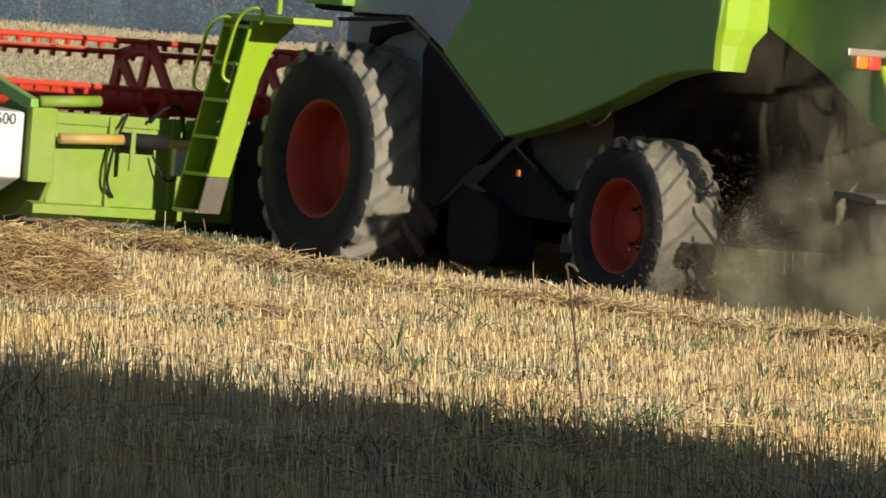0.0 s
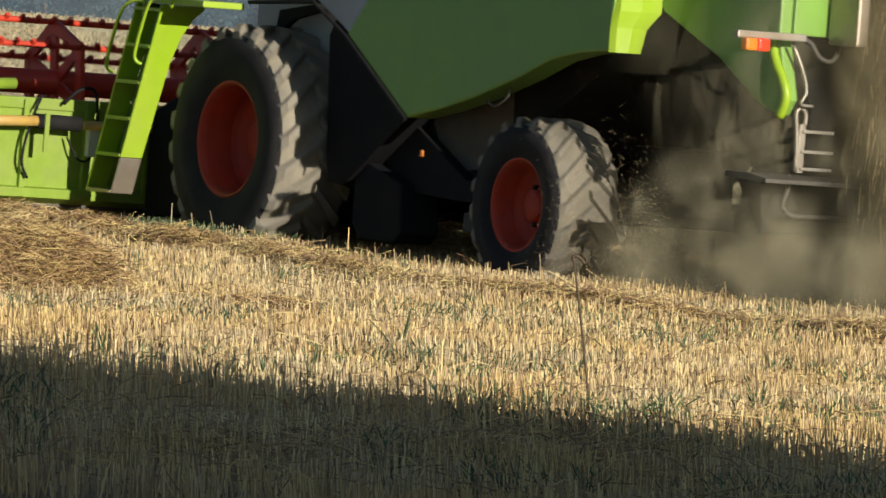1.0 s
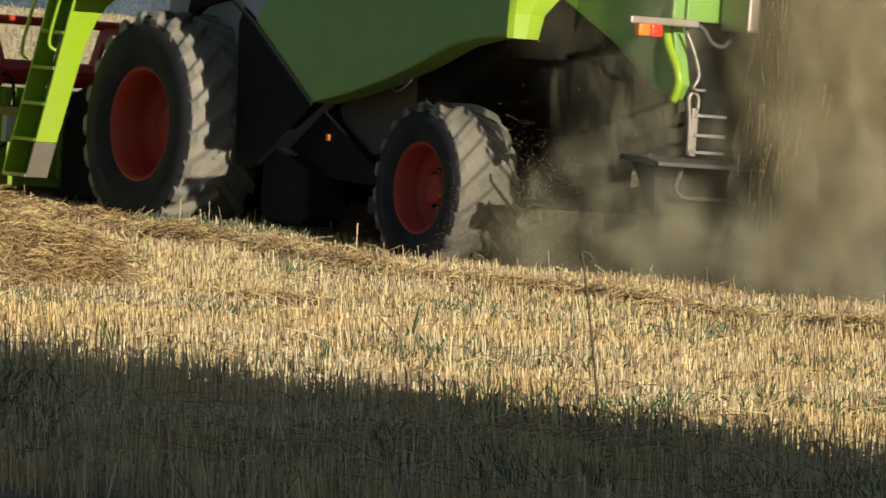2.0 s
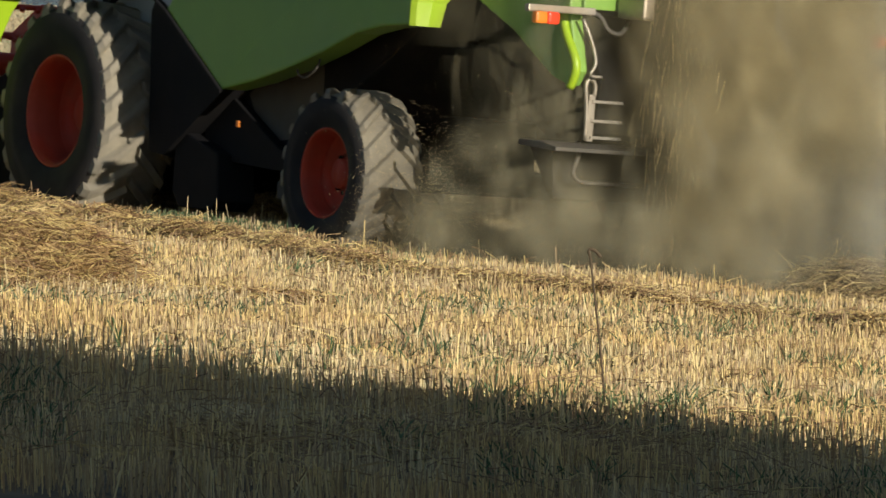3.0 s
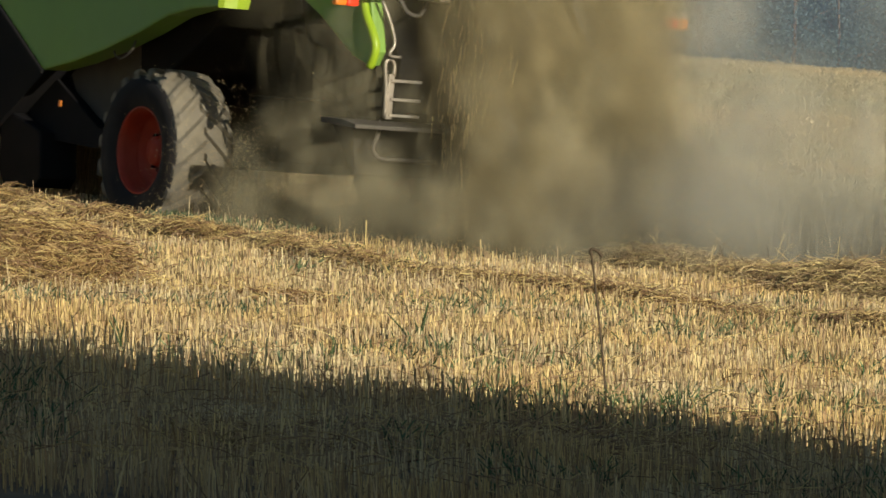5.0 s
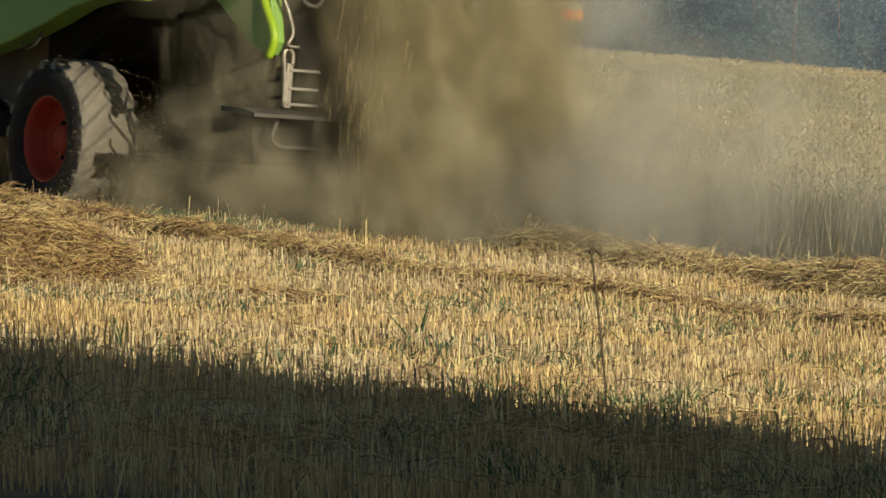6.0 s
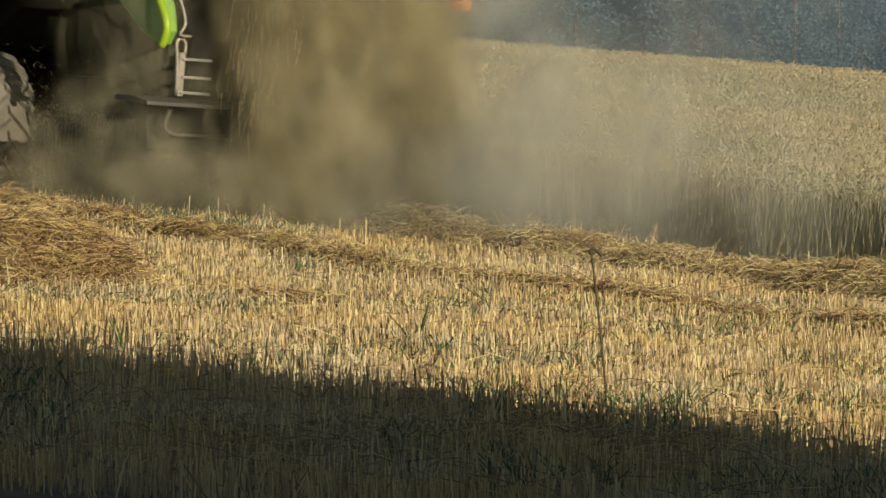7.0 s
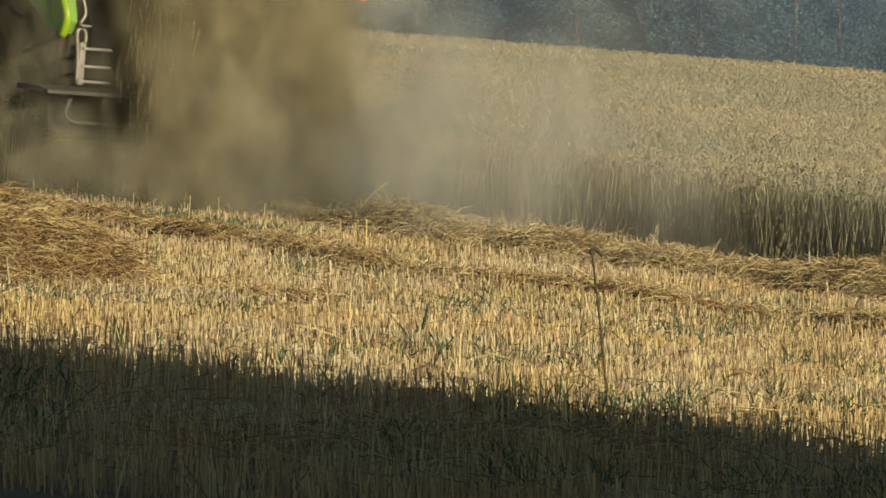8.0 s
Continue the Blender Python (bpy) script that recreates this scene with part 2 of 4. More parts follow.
def prism_stalks(base, tip, r0, r1):
    """Three-sided stalks between arrays of base and tip points."""
    n = len(base)
    ang = rng.uniform(0, math.tau, n)
    off = np.stack([np.stack([np.cos(ang + k * math.tau / 3), np.sin(ang + k * math.tau / 3), 0 * ang], 1) for k in range(3)], 1)
    r0 = np.broadcast_to(r0, n)[:, None, None]
    r1 = np.broadcast_to(r1, n)[:, None, None]
    v = np.concatenate([base[:, None] + off * r0, tip[:, None] + off * r1], 1).reshape(-1, 3)
    pat = np.array([(0, 1, 4, 3), (1, 2, 5, 4), (2, 0, 3, 5)])
    f = (np.arange(n)[:, None, None] * 6 + pat).reshape(-1, 4)
    cap = np.arange(n)[:, None] * 6 + np.array([3, 4, 5])
    return v, f.tolist() + cap.tolist()


def strips(points, width):
    """Bent flat straws with a ridge: points is (n, k, 3)."""
    n, k, _ = points.shape
    d = points[:, -1] - points[:, 0]
    side = np.cross(d, rng.normal(size=(n, 3)))
    side /= np.linalg.norm(side, axis=1)[:, None] + 1e-9
    side2 = np.cross(d, side)
    side2 /= np.linalg.norm(side2, axis=1)[:, None] + 1e-9
    w = np.broadcast_to(width, n)[:, None, None]
    a, b, c = points + side[:, None] * w, points - side[:, None] * w * 0.5 + side2[:, None] * w, points - side[:, None] * w * 0.5 - side2[:, None] * w
    v = np.stack([a, b, c], 2).reshape(-1, 3)
    pat = []
    for i in range(k - 1):
        for q in range(3):
            pat.append((i * 3 + q, i * 3 + (q + 1) % 3, i * 3 + 3 + (q + 1) % 3, i * 3 + 3 + q))
    f = (np.arange(n)[:, None, None] * (3 * k) + np.array(pat)).reshape(-1, 4)
    return v, f.tolist()


def view_half(y):
    return 0.0527 * y + 0.6


def to_line(x, y):
    """World x, y to along and left of the machine's line."""
    dx, dy = x - START.x, y - START.y
    h = math.hypot(FWD.x, FWD.y)
    fx, fy = FWD.x / h, FWD.y / h
    return dx * fx + dy * fy, -dx * fy + dy * fx


def standing(x, y):
    """True where the crop is still uncut."""
    a, l = to_line(x, y)
    return (l < -3.05 + 0.12 * math.sin(a * 1.7)) | ((a > 9.6) & (l < 3.1))


HEDGE_A, HEDGE_B = Vector((-3.4, 46.7, 0)), Vector((3.4, 40.9, 0))   # where the hedge's shadow ends on the field


def stubble():
    pts = []
    h = math.hypot(FWD.x, FWD.y)
    fx, fy = FWD.x / h, FWD.y / h
    rows = np.arange(-11, 30, 0.125)
    for l in rows:
        # along each drill row
        a = np.arange(-34, 22, 0.0175) + rng.uniform(-0.01, 0.01)
        a = a + rng.normal(0, 0.01, len(a))
        ll = l + rng.normal(0, 0.022, len(a))
        x = START.x + a * fx - ll * fy
        y = START.y + a * fy + ll * fx
        keep = (y > 35.5) & (y < 84) & (np.abs(x) < view_half(y)) & (rng.random(len(a)) < 0.78)
        far = rng.random(len(a)) < np.clip(1.25 - (y - 52) / 40, 0.35, 1)
        pts.append(np.stack([x, y], 1)[keep & far])
    pts = np.concatenate(pts)
    cut = np.array([not standing(x, y) for x, y in pts])
    pts = pts[cut]
    z = np.array([relief(x, y) for x, y in pts])
    n = len(pts)
    patch = np.array([noise.noise((x * 0.9, y * 0.45, 4.0)) for x, y in pts])
    ht = 0.150 + 0.040 * patch + rng.normal(0, 0.024, n)
    # an uneven strip: low and dense, then taller and thinner, shaped to roughen the shadow's edge
    shade_depth = np.array([(HEDGE_A.x - x) * 0.65 + (HEDGE_A.y - y) * 0.76 for x, y in pts])
    wavy = shade_depth + 0.35 * np.array([noise.noise((x * 1.6, y * 0.5, 12.0)) for x, y in pts])
    ht[(wavy > -1.2) & (wavy < 0.05)] *= 0.72
    edge = (wavy >= 0.05) & (wavy < 1.6)
    ht[edge] = 0.195 + rng.normal(0, 0.045, edge.sum())
    thin = (edge & (rng.random(n) < 0.68)) | ((wavy >= 1.6) & (rng.random(n) < 0.45))
    tall = rng.random(n) < 0.004
    ht[tall] += rng.uniform(0.06, 0.16, tall.sum())
    ht = np.clip(ht, 0.06, 0.42)
    ht[thin] = rng.uniform(0.03, 0.08, thin.sum())
    lean = rng.normal(0, 0.10, (n, 2))
    flat = rng.random(n) < 0.06
    lean[flat] = rng.normal(0, 0.6, (flat.sum(), 2))
    base = np.column_stack([pts, z - 0.01])
    tip = np.column_stack([pts + lean * ht[:, None], z + ht])
    r = rng.uniform(0.0022, 0.0046, n)
    for name, sel, lab in (("stubble", np.ones(n, bool), "golden cut straw stubble standing in drill rows"),):
        v, f = prism_stalks(base[sel], tip[sel], r[sel] * 1.1, r[sel])
        tagged(new(name, mesh_of(name, v.tolist(), f, STRAW)), lab, "stubble", kind="stuff")
    return n


def litter():
    """Loose straws lying between the stubble."""
    n = 9000
    y = 36 + 44 * rng.random(n)
    x = (rng.random(n) * 2 - 1) * view_half(y)
    ok = np.array([not standing(a, b) for a, b in zip(x, y)])
    x, y = x[ok], y[ok]
    n = len(x)
    z = np.array([relief(a, b) for a, b in zip(x, y)]) + rng.uniform(0.03, 0.17, n)
    az, ln = rng.uniform(0, math.tau, n), rng.uniform(0.08, 0.3, n)
    d = np.stack([np.cos(az) * ln, np.sin(az) * ln, rng.normal(0, 0.05, n)], 1)
    p = np.stack([x, y, z], 1)
    mid = p + d * 0.5 + np.stack([0 * x, 0 * x, rng.uniform(0, 0.03, n)], 1)
    v, f = strips(np.stack([p, mid, p + d], 1), 0.0022)
    tagged(new("straw_litter", mesh_of("straw_litter", v.tolist(), f, SWATH)), "loose broken straws lying among the stubble", "straw", kind="stuff")


def swath(name, way, half, height, count, lab, ragged=0.35, material=SWATH, strays=0):
    """A windrow of loose straw along a way of (along, left) points."""
    way = [Vector((a, l, 0)) for a, l in way]
    seg = [(q - p).length for p, q in zip(way, way[1:])]
    tot = sum(seg)
    ps = []
    for s in rng.random(count) * tot:
        i = 0
        while s > seg[i] and i < len(seg) - 1:
            s -= seg[i]
            i += 1
        p = way[i].lerp(way[i + 1], s / seg[i])
        d = (way[i + 1] - way[i]).normalized()
        lump = 0.65 + 0.75 * (0.5 + noise.noise((p.x * 0.9, p.y * 0.7, 2.2)))
        u = float(np.clip(rng.normal(0, 0.5), -1.5, 1.5))
        side = p + Vector((-d.y, d.x, 0)) * (u * half + ragged * half * noise.noise((p.x * 1.3, p.y, 7.7)))
        top = max(height * lump * math.exp(-(u * 1.1) ** 2), 0.02)
        h = 0.06 + top * (1 - rng.random() ** 1.8)
        ps.append((side.x, side.y, h))
    c = np.array([tuple(field(*p)) for p in ps])
    n = count
    az = rng.uniform(0, math.tau, n)
    ln = rng.uniform(0.1, 0.34, n)
    up = rng.normal(0, 0.30, n)
    d = np.stack([np.cos(az), np.sin(az), up], 1) * ln[:, None]
    bow = np.stack([rng.normal(0, 0.02, n), rng.normal(0, 0.02, n), rng.uniform(-0.01, 0.05, n)], 1)
    v, f = strips(np.stack([c - d / 2, c - d / 6 + bow, c + d / 6 + bow, c + d / 2], 1), rng.uniform(0.0016, 0.0028, n))
    v, f = v.tolist(), list(f)
    if strays:
        # single long straws that stick up out of the heap
        q = c[rng.integers(0, n, strays)]
        d = np.stack([rng.normal(0, 0.16, strays), rng.normal(0, 0.16, strays), rng.uniform(0.08, 0.26, strays)], 1)
        v2, f2 = strips(np.stack([q, q + d * 0.55 + [0, 0, 0.02], q + d], 1), 0.0017)
        k = len(v)
        v += v2.tolist()
        f += [[i + k for i in g] for g in f2]
    tagged(new(name, mesh_of(name, v, f, material)), lab, "straw", kind="stuff")


def greens():
    """Weeds and volunteer green between the stubble."""
    P, Q = [], []
    n = 0
    for k in range(4200):
        y = 37 + 38 * rng.random()
        x = (rng.random() * 2 - 1) * view_half(y)
        if noise.noise((x * 0.55, y * 0.3, 9.0)) < 0.08 or standing(x, y):
            continue
        z = relief(x, y)
        for b in range(5):
            q = rng.normal(0, 0.03, 2)
            t = rng.normal(0, 0.05, 2)
            hh = rng.uniform(0.08, 0.2)
            p0 = np.array([x + q[0], y + q[1], z])
            P.append([p0, p0 + [t[0] * 0.4, t[1] * 0.4, hh * 0.6], p0 + [t[0] * 1.2, t[1] * 1.2, hh]])
    # a denser green tuft strip beside the second swath
    for k in range(900):
        a, l = rng.uniform(4.1, 5.6), 2.1 + rng.normal(0, 0.25)
        p0 = np.array(field(a, l, 0.0))
        t = rng.normal(0, 0.05, 2)
        hh = rng.uniform(0.1, 0.24)
        P.append([p0, p0 + [t[0] * 0.4, t[1] * 0.4, hh * 0.6], p0 + [t[0] * 1.2, t[1] * 1.2, hh]])
    v, f = strips(np.array(P), 0.0032)
    tagged(new("weeds", mesh_of("weeds", v.tolist(), f, WEED)), "low green weeds growing between the stubble rows", "weed", kind="stuff")


def dry_stalk():
    """A tall dry weed that sticks out of the stubble."""
    b = Vector((0.83, 44.3, 0))
    b.z = relief(b.x, b.y)
    st = new("dry_weed_stalk")
    st.location = b
    tagged(st, "single tall dry brown weed stalk with a drooping tip", "weed")
    bm = tube(bmesh.new(), bend([(0.0, 0, 0), (-0.02, 0, 0.25), (-0.05, 0, 0.55), (-0.085, 0.0, 0.86)], 4), 0.006, 6)
    part("stem", bm, STALK, st, smooth=True)
    bm = tube(bmesh.new(), bend([(-0.085, 0, 0.855), (-0.091, 0, 0.875), (-0.078, 0, 0.885), (-0.052, 0, 0.872), (-0.03, 0, 0.845)], 4), 0.009, 6)
    part("seed_head", bm, STALK, st, smooth=True)


# ---- standing crop ----
def crop():
    P, H = [], []
    n = 0
    Y = []
    for y0, y1, dens in ((60, 72, 430), (72, 84, 130), (84, 100, 100), (100, 128, 66), (128, 160, 48)):
        area = (y1 - y0) * 2 * view_half((y0 + y1) / 2) * 1.25
        m = int(area * dens)
        y = rng.uniform(y0, y1, m)
        x = rng.uniform(-1.25, 1.25, m) * view_half(y)
        ok = np.array([bool(standing(a, b)) for a, b in zip(x, y)])
        Y.append(np.stack([x[ok], y[ok]], 1))
    p = np.concatenate(Y)
    n = len(p)
    z = np.array([ground_z(a, b) for a, b in p])
    und = np.array([noise.noise((a * 0.5, b * 0.3, 1.0)) for a, b in p])
    ht = 0.70 + 0.05 * und + rng.normal(0, 0.045, n)
    brow = p[:, 1] > 128
    ht[brow] = 0.81 + rng.normal(0, 0.025, brow.sum())
    lean = rng.normal(0, 0.07, (n, 2)) + np.array([0.05, -0.02])
    base = np.column_stack([p, z])
    tip = np.column_stack([p + lean, z + ht])
    v, f = prism_stalks(base, tip, 0.0024, 0.0018)
    # bent ears
    az = rng.uniform(0, math.tau, n)
    r = rng.uniform(0.02, 0.05, n)
    out = np.stack([np.cos(az) * r, np.sin(az) * r, rng.uniform(-0.03, 0.05, n)], 1)
    e1 = tip + out * 0.6 + [0, 0, 0.025]
    e2 = tip + out * 1.5
    v2, f2 = strips(np.stack([tip, e1, e2], 1), np.clip(0.004 + (p[:, 1] - 70) * 0.00005, 0.004, 0.007))
    k = len(v)
    v = v.tolist() + v2.tolist()
    f = f + [[i + k for i in q] for q in f2]
    tagged(new("wheat", mesh_of("wheat", v, f, WHEAT)), "dense ripe standing wheat with nodding ears", "wheat", kind="stuff")
    # filler sheet under the ears, its darker brown standing in for the crop's shade
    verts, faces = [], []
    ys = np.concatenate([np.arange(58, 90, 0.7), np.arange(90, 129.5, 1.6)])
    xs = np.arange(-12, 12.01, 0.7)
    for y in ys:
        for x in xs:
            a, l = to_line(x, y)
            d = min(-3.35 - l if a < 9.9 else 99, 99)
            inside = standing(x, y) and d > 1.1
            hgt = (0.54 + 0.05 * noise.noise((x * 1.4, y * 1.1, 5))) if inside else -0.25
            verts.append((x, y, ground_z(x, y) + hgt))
    w = len(xs)
    for j in range(len(ys) - 1):
        for i in range(w - 1):
            q = (j * w + i, j * w + i + 1, (j + 1) * w + i + 1, (j + 1) * w + i)
            faces.append(q)
    tagged(new("wheat_shade_sheet", mesh_of("wheat_shade_sheet", verts, faces, CROP_SHADE)), "darker bumpy sheet standing in for the shaded depth of the wheat", "wheat", kind="stuff")
    # the smoother strip towards the brow of the hill
    verts, faces = [], []
    ys = np.arange(126.0, 185, 1.0)
    xs = np.arange(-22, 22.01, 1.0)
    for y in ys:
        for x in xs:
            verts.append((x, y, ground_z(x, y) + (0.0 if y < 127.5 else 0.66 + 0.03 * noise.noise((x * 0.8, y * 0.5, 3)))))
    w = len(xs)
    faces = [(j * w + i, j * w + i + 1, (j + 1) * w + i + 1, (j + 1) * w + i) for j in range(len(ys) - 1) for i in range(w - 1)]
    tagged(new("far_crop", mesh_of("far_crop", verts, faces, FARCROP)), "pale even strip of ripe crop on the brow of the hill", "crop", kind="stuff")


# ---- trees ----
def tree_meshes(seed, height, crown_low, spread, clumps, leaf, trunk_r, leaves_each):
    r = random.Random(seed)
    bm = bmesh.new()
    way = [(0, 0, -0.5)]
    for k in range(1, 7):
        way.append((r.gauss(0, 0.02) * height * 0.2, r.gauss(0, 0.02) * height * 0.2, height * 0.95 * k / 6))
    rings = []
    seg = 7
    for i, p in enumerate(way):
        rr = trunk_r * (1 - 0.88 * i / 6)
        rings.append([bm.verts.new((p[0] + rr * math.cos(k * math.tau / seg), p[1] + rr * math.sin(k * math.tau / seg), p[2])) for k in range(seg)])
    for q, w in zip(rings, rings[1:]):
        for k in range(seg):
            bm.faces.new((q[k], q[(k + 1) % seg], w[(k + 1) % seg], w[k]))
    tips = []
    for k in range(clumps):
        z = height * (crown_low + (1 - crown_low) * (k + r.random()) / clumps)
        a = r.random() * math.tau
        fr = (z / height - crown_low) / (1 - crown_low)
        reach = spread * (0.45 + 0.75 * r.random()) * (1.05 - fr) ** 0.6
        tip = Vector((math.cos(a) * reach, math.sin(a) * reach, z + reach * r.uniform(-0.1, 0.3)))
        tube(bm, [(0, 0, z - reach * 0.25), tip * 0.5 + Vector((0, 0, z * 0.5)), tip], trunk_r * 0.13, 4)
        tips.append((tip, 0.25 * spread + 0.25 * reach))
    bmesh.ops.recalc_face_normals(bm, faces=bm.faces)
    t_me = bpy.data.meshes.new("trunk")
    bm.to_mesh(t_me)
    bm.free()
    t_me.materials.append(BARK)
    V, F = [], []
    for tip, rad in tips:
        for _ in range(leaves_each):
            d = Vector((r.gauss(0, 1), r.gauss(0, 1), r.gauss(0, 0.55))) * rad * 0.6
            c = tip + d
            u = Vector((r.gauss(0, 1), r.gauss(0, 1), r.gauss(0, 0.7))).normalized() * leaf * r.uniform(0.6, 1.4)
            w = u.cross(Vector((r.gauss(0, 1), r.gauss(0, 1), r.gauss(0, 1)))).normalized() * leaf * r.uniform(0.3, 0.7)
            i = len(V)
            bow = Vector((0, 0, leaf * 0.2))
            V += [c - u, c + w + bow, c + u, c - w + bow]
            F += [(i, i + 1, i + 2), (i, i + 2, i + 3)]
    return t_me, mesh_of("crown", [tuple(v) for v in V], F, HAZED_LEAF)


def plant_tree(name, meshes, x, y, z, rot, sc, lab, group):
    ob = new(name)
    ob.matrix_basis = Matrix.LocRotScale((x, y, z), Euler((0, 0, rot)), (sc, sc, sc))
    for nm, me in zip(("trunk", "crown"), meshes):
        c = new(nm, me)
        c.parent = ob
    tagged(ob, lab, "tree", group)
    return ob


def forest():
    r = random.Random(11)
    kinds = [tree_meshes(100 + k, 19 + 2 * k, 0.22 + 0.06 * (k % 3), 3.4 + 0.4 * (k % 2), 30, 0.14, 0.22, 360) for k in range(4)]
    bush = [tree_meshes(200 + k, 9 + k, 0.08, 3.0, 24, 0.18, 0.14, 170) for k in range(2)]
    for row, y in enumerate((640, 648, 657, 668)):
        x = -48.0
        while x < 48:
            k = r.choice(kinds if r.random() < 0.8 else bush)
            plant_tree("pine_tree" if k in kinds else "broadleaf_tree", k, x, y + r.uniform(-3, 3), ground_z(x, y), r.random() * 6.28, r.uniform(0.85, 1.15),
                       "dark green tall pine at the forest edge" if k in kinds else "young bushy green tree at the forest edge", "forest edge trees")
            x += r.uniform(3.0, 5.5) if row < 3 else 3.2


def shade_trees():
    """The trees beside the field, out of view, whose shadow lies over the foreground."""
    r = random.Random(3)
    kind = [tree_meshes(300 + k, 9.0, 0.05, 1.9, 40, 0.24, 0.16, 60) for k in range(2)]
    e = Vector((0.0, 38.6, 0))
    run = Vector((0.72, -0.694, 0))
    s = Vector((SUN_DIR.x, SUN_DIR.y, 0)).normalized()
    far = 13.0 / math.tan(SUN_EL)
    for back, step, low, high in ((0.0, 3.3, 0.90, 1.02), (-6.0, 2.4, 0.78, 0.90)):
        for k in range(-9, 8):
            p = e + run * (k * step * (0.72 if step > 3 else 1)) + s * (far + back + r.uniform(-1.5, 0.5))
            plant_tree("hedge_tree", kind[k % 2], p.x, p.y, tilt(p.x), r.random() * 6, (13.0 + back * 0.21 - tilt(p.x)) / 8.7 * r.uniform(low, high),
                       "leafy hedge tree beside the stubble field", "hedge trees")


def shade_shrubs():
    """Low shrubs added out of view, so that their shadow ends sharply on the stubble."""
    r = random.Random(8)
    kinds = [tree_meshes(410 + k, 3.0, 0.05, 0.62, 30, 0.07, 0.05, 150) for k in range(3)]
    s = Vector((SUN_DIR.x, SUN_DIR.y, 0)).normalized()
    n = 26
    for row, inset in ((0, 0.0), (1, 0.9), (2, 1.8)):
        for k in range(n):
            q = HEDGE_A.lerp(HEDGE_B, (k + r.uniform(-0.3, 0.3)) / (n - 1)) - Vector((0.65, 0.76, 0)) * inset
            p = q + s * 17.5
            h = tilt(q.x) + 17.5 * math.tan(SUN_EL) - tilt(p.x)
            plant_tree("shadow_shrub", kinds[k % 3], p.x, p.y, tilt(p.x), r.random() * 6, h / 3.05 * r.uniform(0.94, 1.03), "leafy low shrub added out of view for its sharp shadow", "hedge shrubs")


def field_weeds():
    """Single dark weeds that stand up out of the stubble."""
    r = random.Random(21)
    for x, y, h in ((-0.157, 49.6, 0.34), (1.13, 50.4, 0.22), (-0.61, 46.3, 0.26), (-1.73, 47.0, 0.28), (0.35, 47.5, 0.2), (-1.1, 44.0, 0.26), (1.75, 46.0, 0.24)):
        w = new("weed_plant")
        w.location = (x, y, relief(x, y))
        tagged(w, "small dark green weed plant among the stubble", "weed")
        for k in range(3):
            a, b = r.gauss(0, 0.25), r.gauss(0, 0.25)
            q = h * r.uniform(0.7, 1.1)
            bm = tube(bmesh.new(), bend([(0, 0, 0), (a * q * 0.3, b * q * 0.3, q * 0.5), (a * q, b * q, q)], 3), 0.0035, 5)
            part("stem", bm, WEED, w, smooth=True)
            bm = bmesh.new()
            e = r.choice((-1, 1)) * r.uniform(0.02, 0.045)
            foot, top = Vector((a * q * 0.3, b * q * 0.3, q * 0.45)), Vector((a * q * 0.4 + e, b * q * 0.4, q * r.uniform(0.8, 1.0)))
            mid = foot.lerp(top, 0.5)
            vs = [bm.verts.new(v) for v in (foot, mid + Vector((0.007, 0, 0)), top, mid - Vector((0.007, 0, 0)))]
            bm.faces.new(vs)
            bmesh.ops.solidify(bm, geom=bm.faces[:], thickness=0.002)
            part("leaf", bm, WEED, w)


stubble()
litter()
swath("straw_swath", [(-9, 3.1), (-4.4, 3.2), (-2.4, 3.45), (-1.6, 3.8), (-0.2, 3.9), (1.9, 3.3), (3.0, 3.2), (4.7, 2.85), (6.5, 2.5), (10, 2.4)], 0.27, 0.13, 11000, "thin flattened windrow of golden straw on the stubble")
swath("straw_swath", [(-4.0, 8.05), (-4.1, 8.6), (-4.3, 9.9)], 0.60, 0.40, 9000, "thick ragged windrow of brown-gold straw ending abruptly")
swath("straw_patch", [(-4.4, 7.6), (-4.9, 7.4), (-5.3, 7.2)], 0.3, 0.06, 800, "thin scattered patch of straw trailing from the windrow")
swath("straw_swath", [(-8, 0.0), (-2, -0.2), (3, -0.3), (9.2, -0.3)], 0.62, 0.21, 19000, "fresh fluffy windrow of straw just dropped by the harvester", material=FRESH, strays=260)
swath("trampled_straw", [(-17.4, 15.6), (-17.6, 14.7), (-17.6, 13.9), (-17.4, 13.3), (-16.9, 12.6)], 0.8, 0.05, 4200, "trampled straw lying over flattened stubble")
greens()
dry_stalk()
field_weeds()
shade_shrubs()
crop()
forest()
shade_trees()


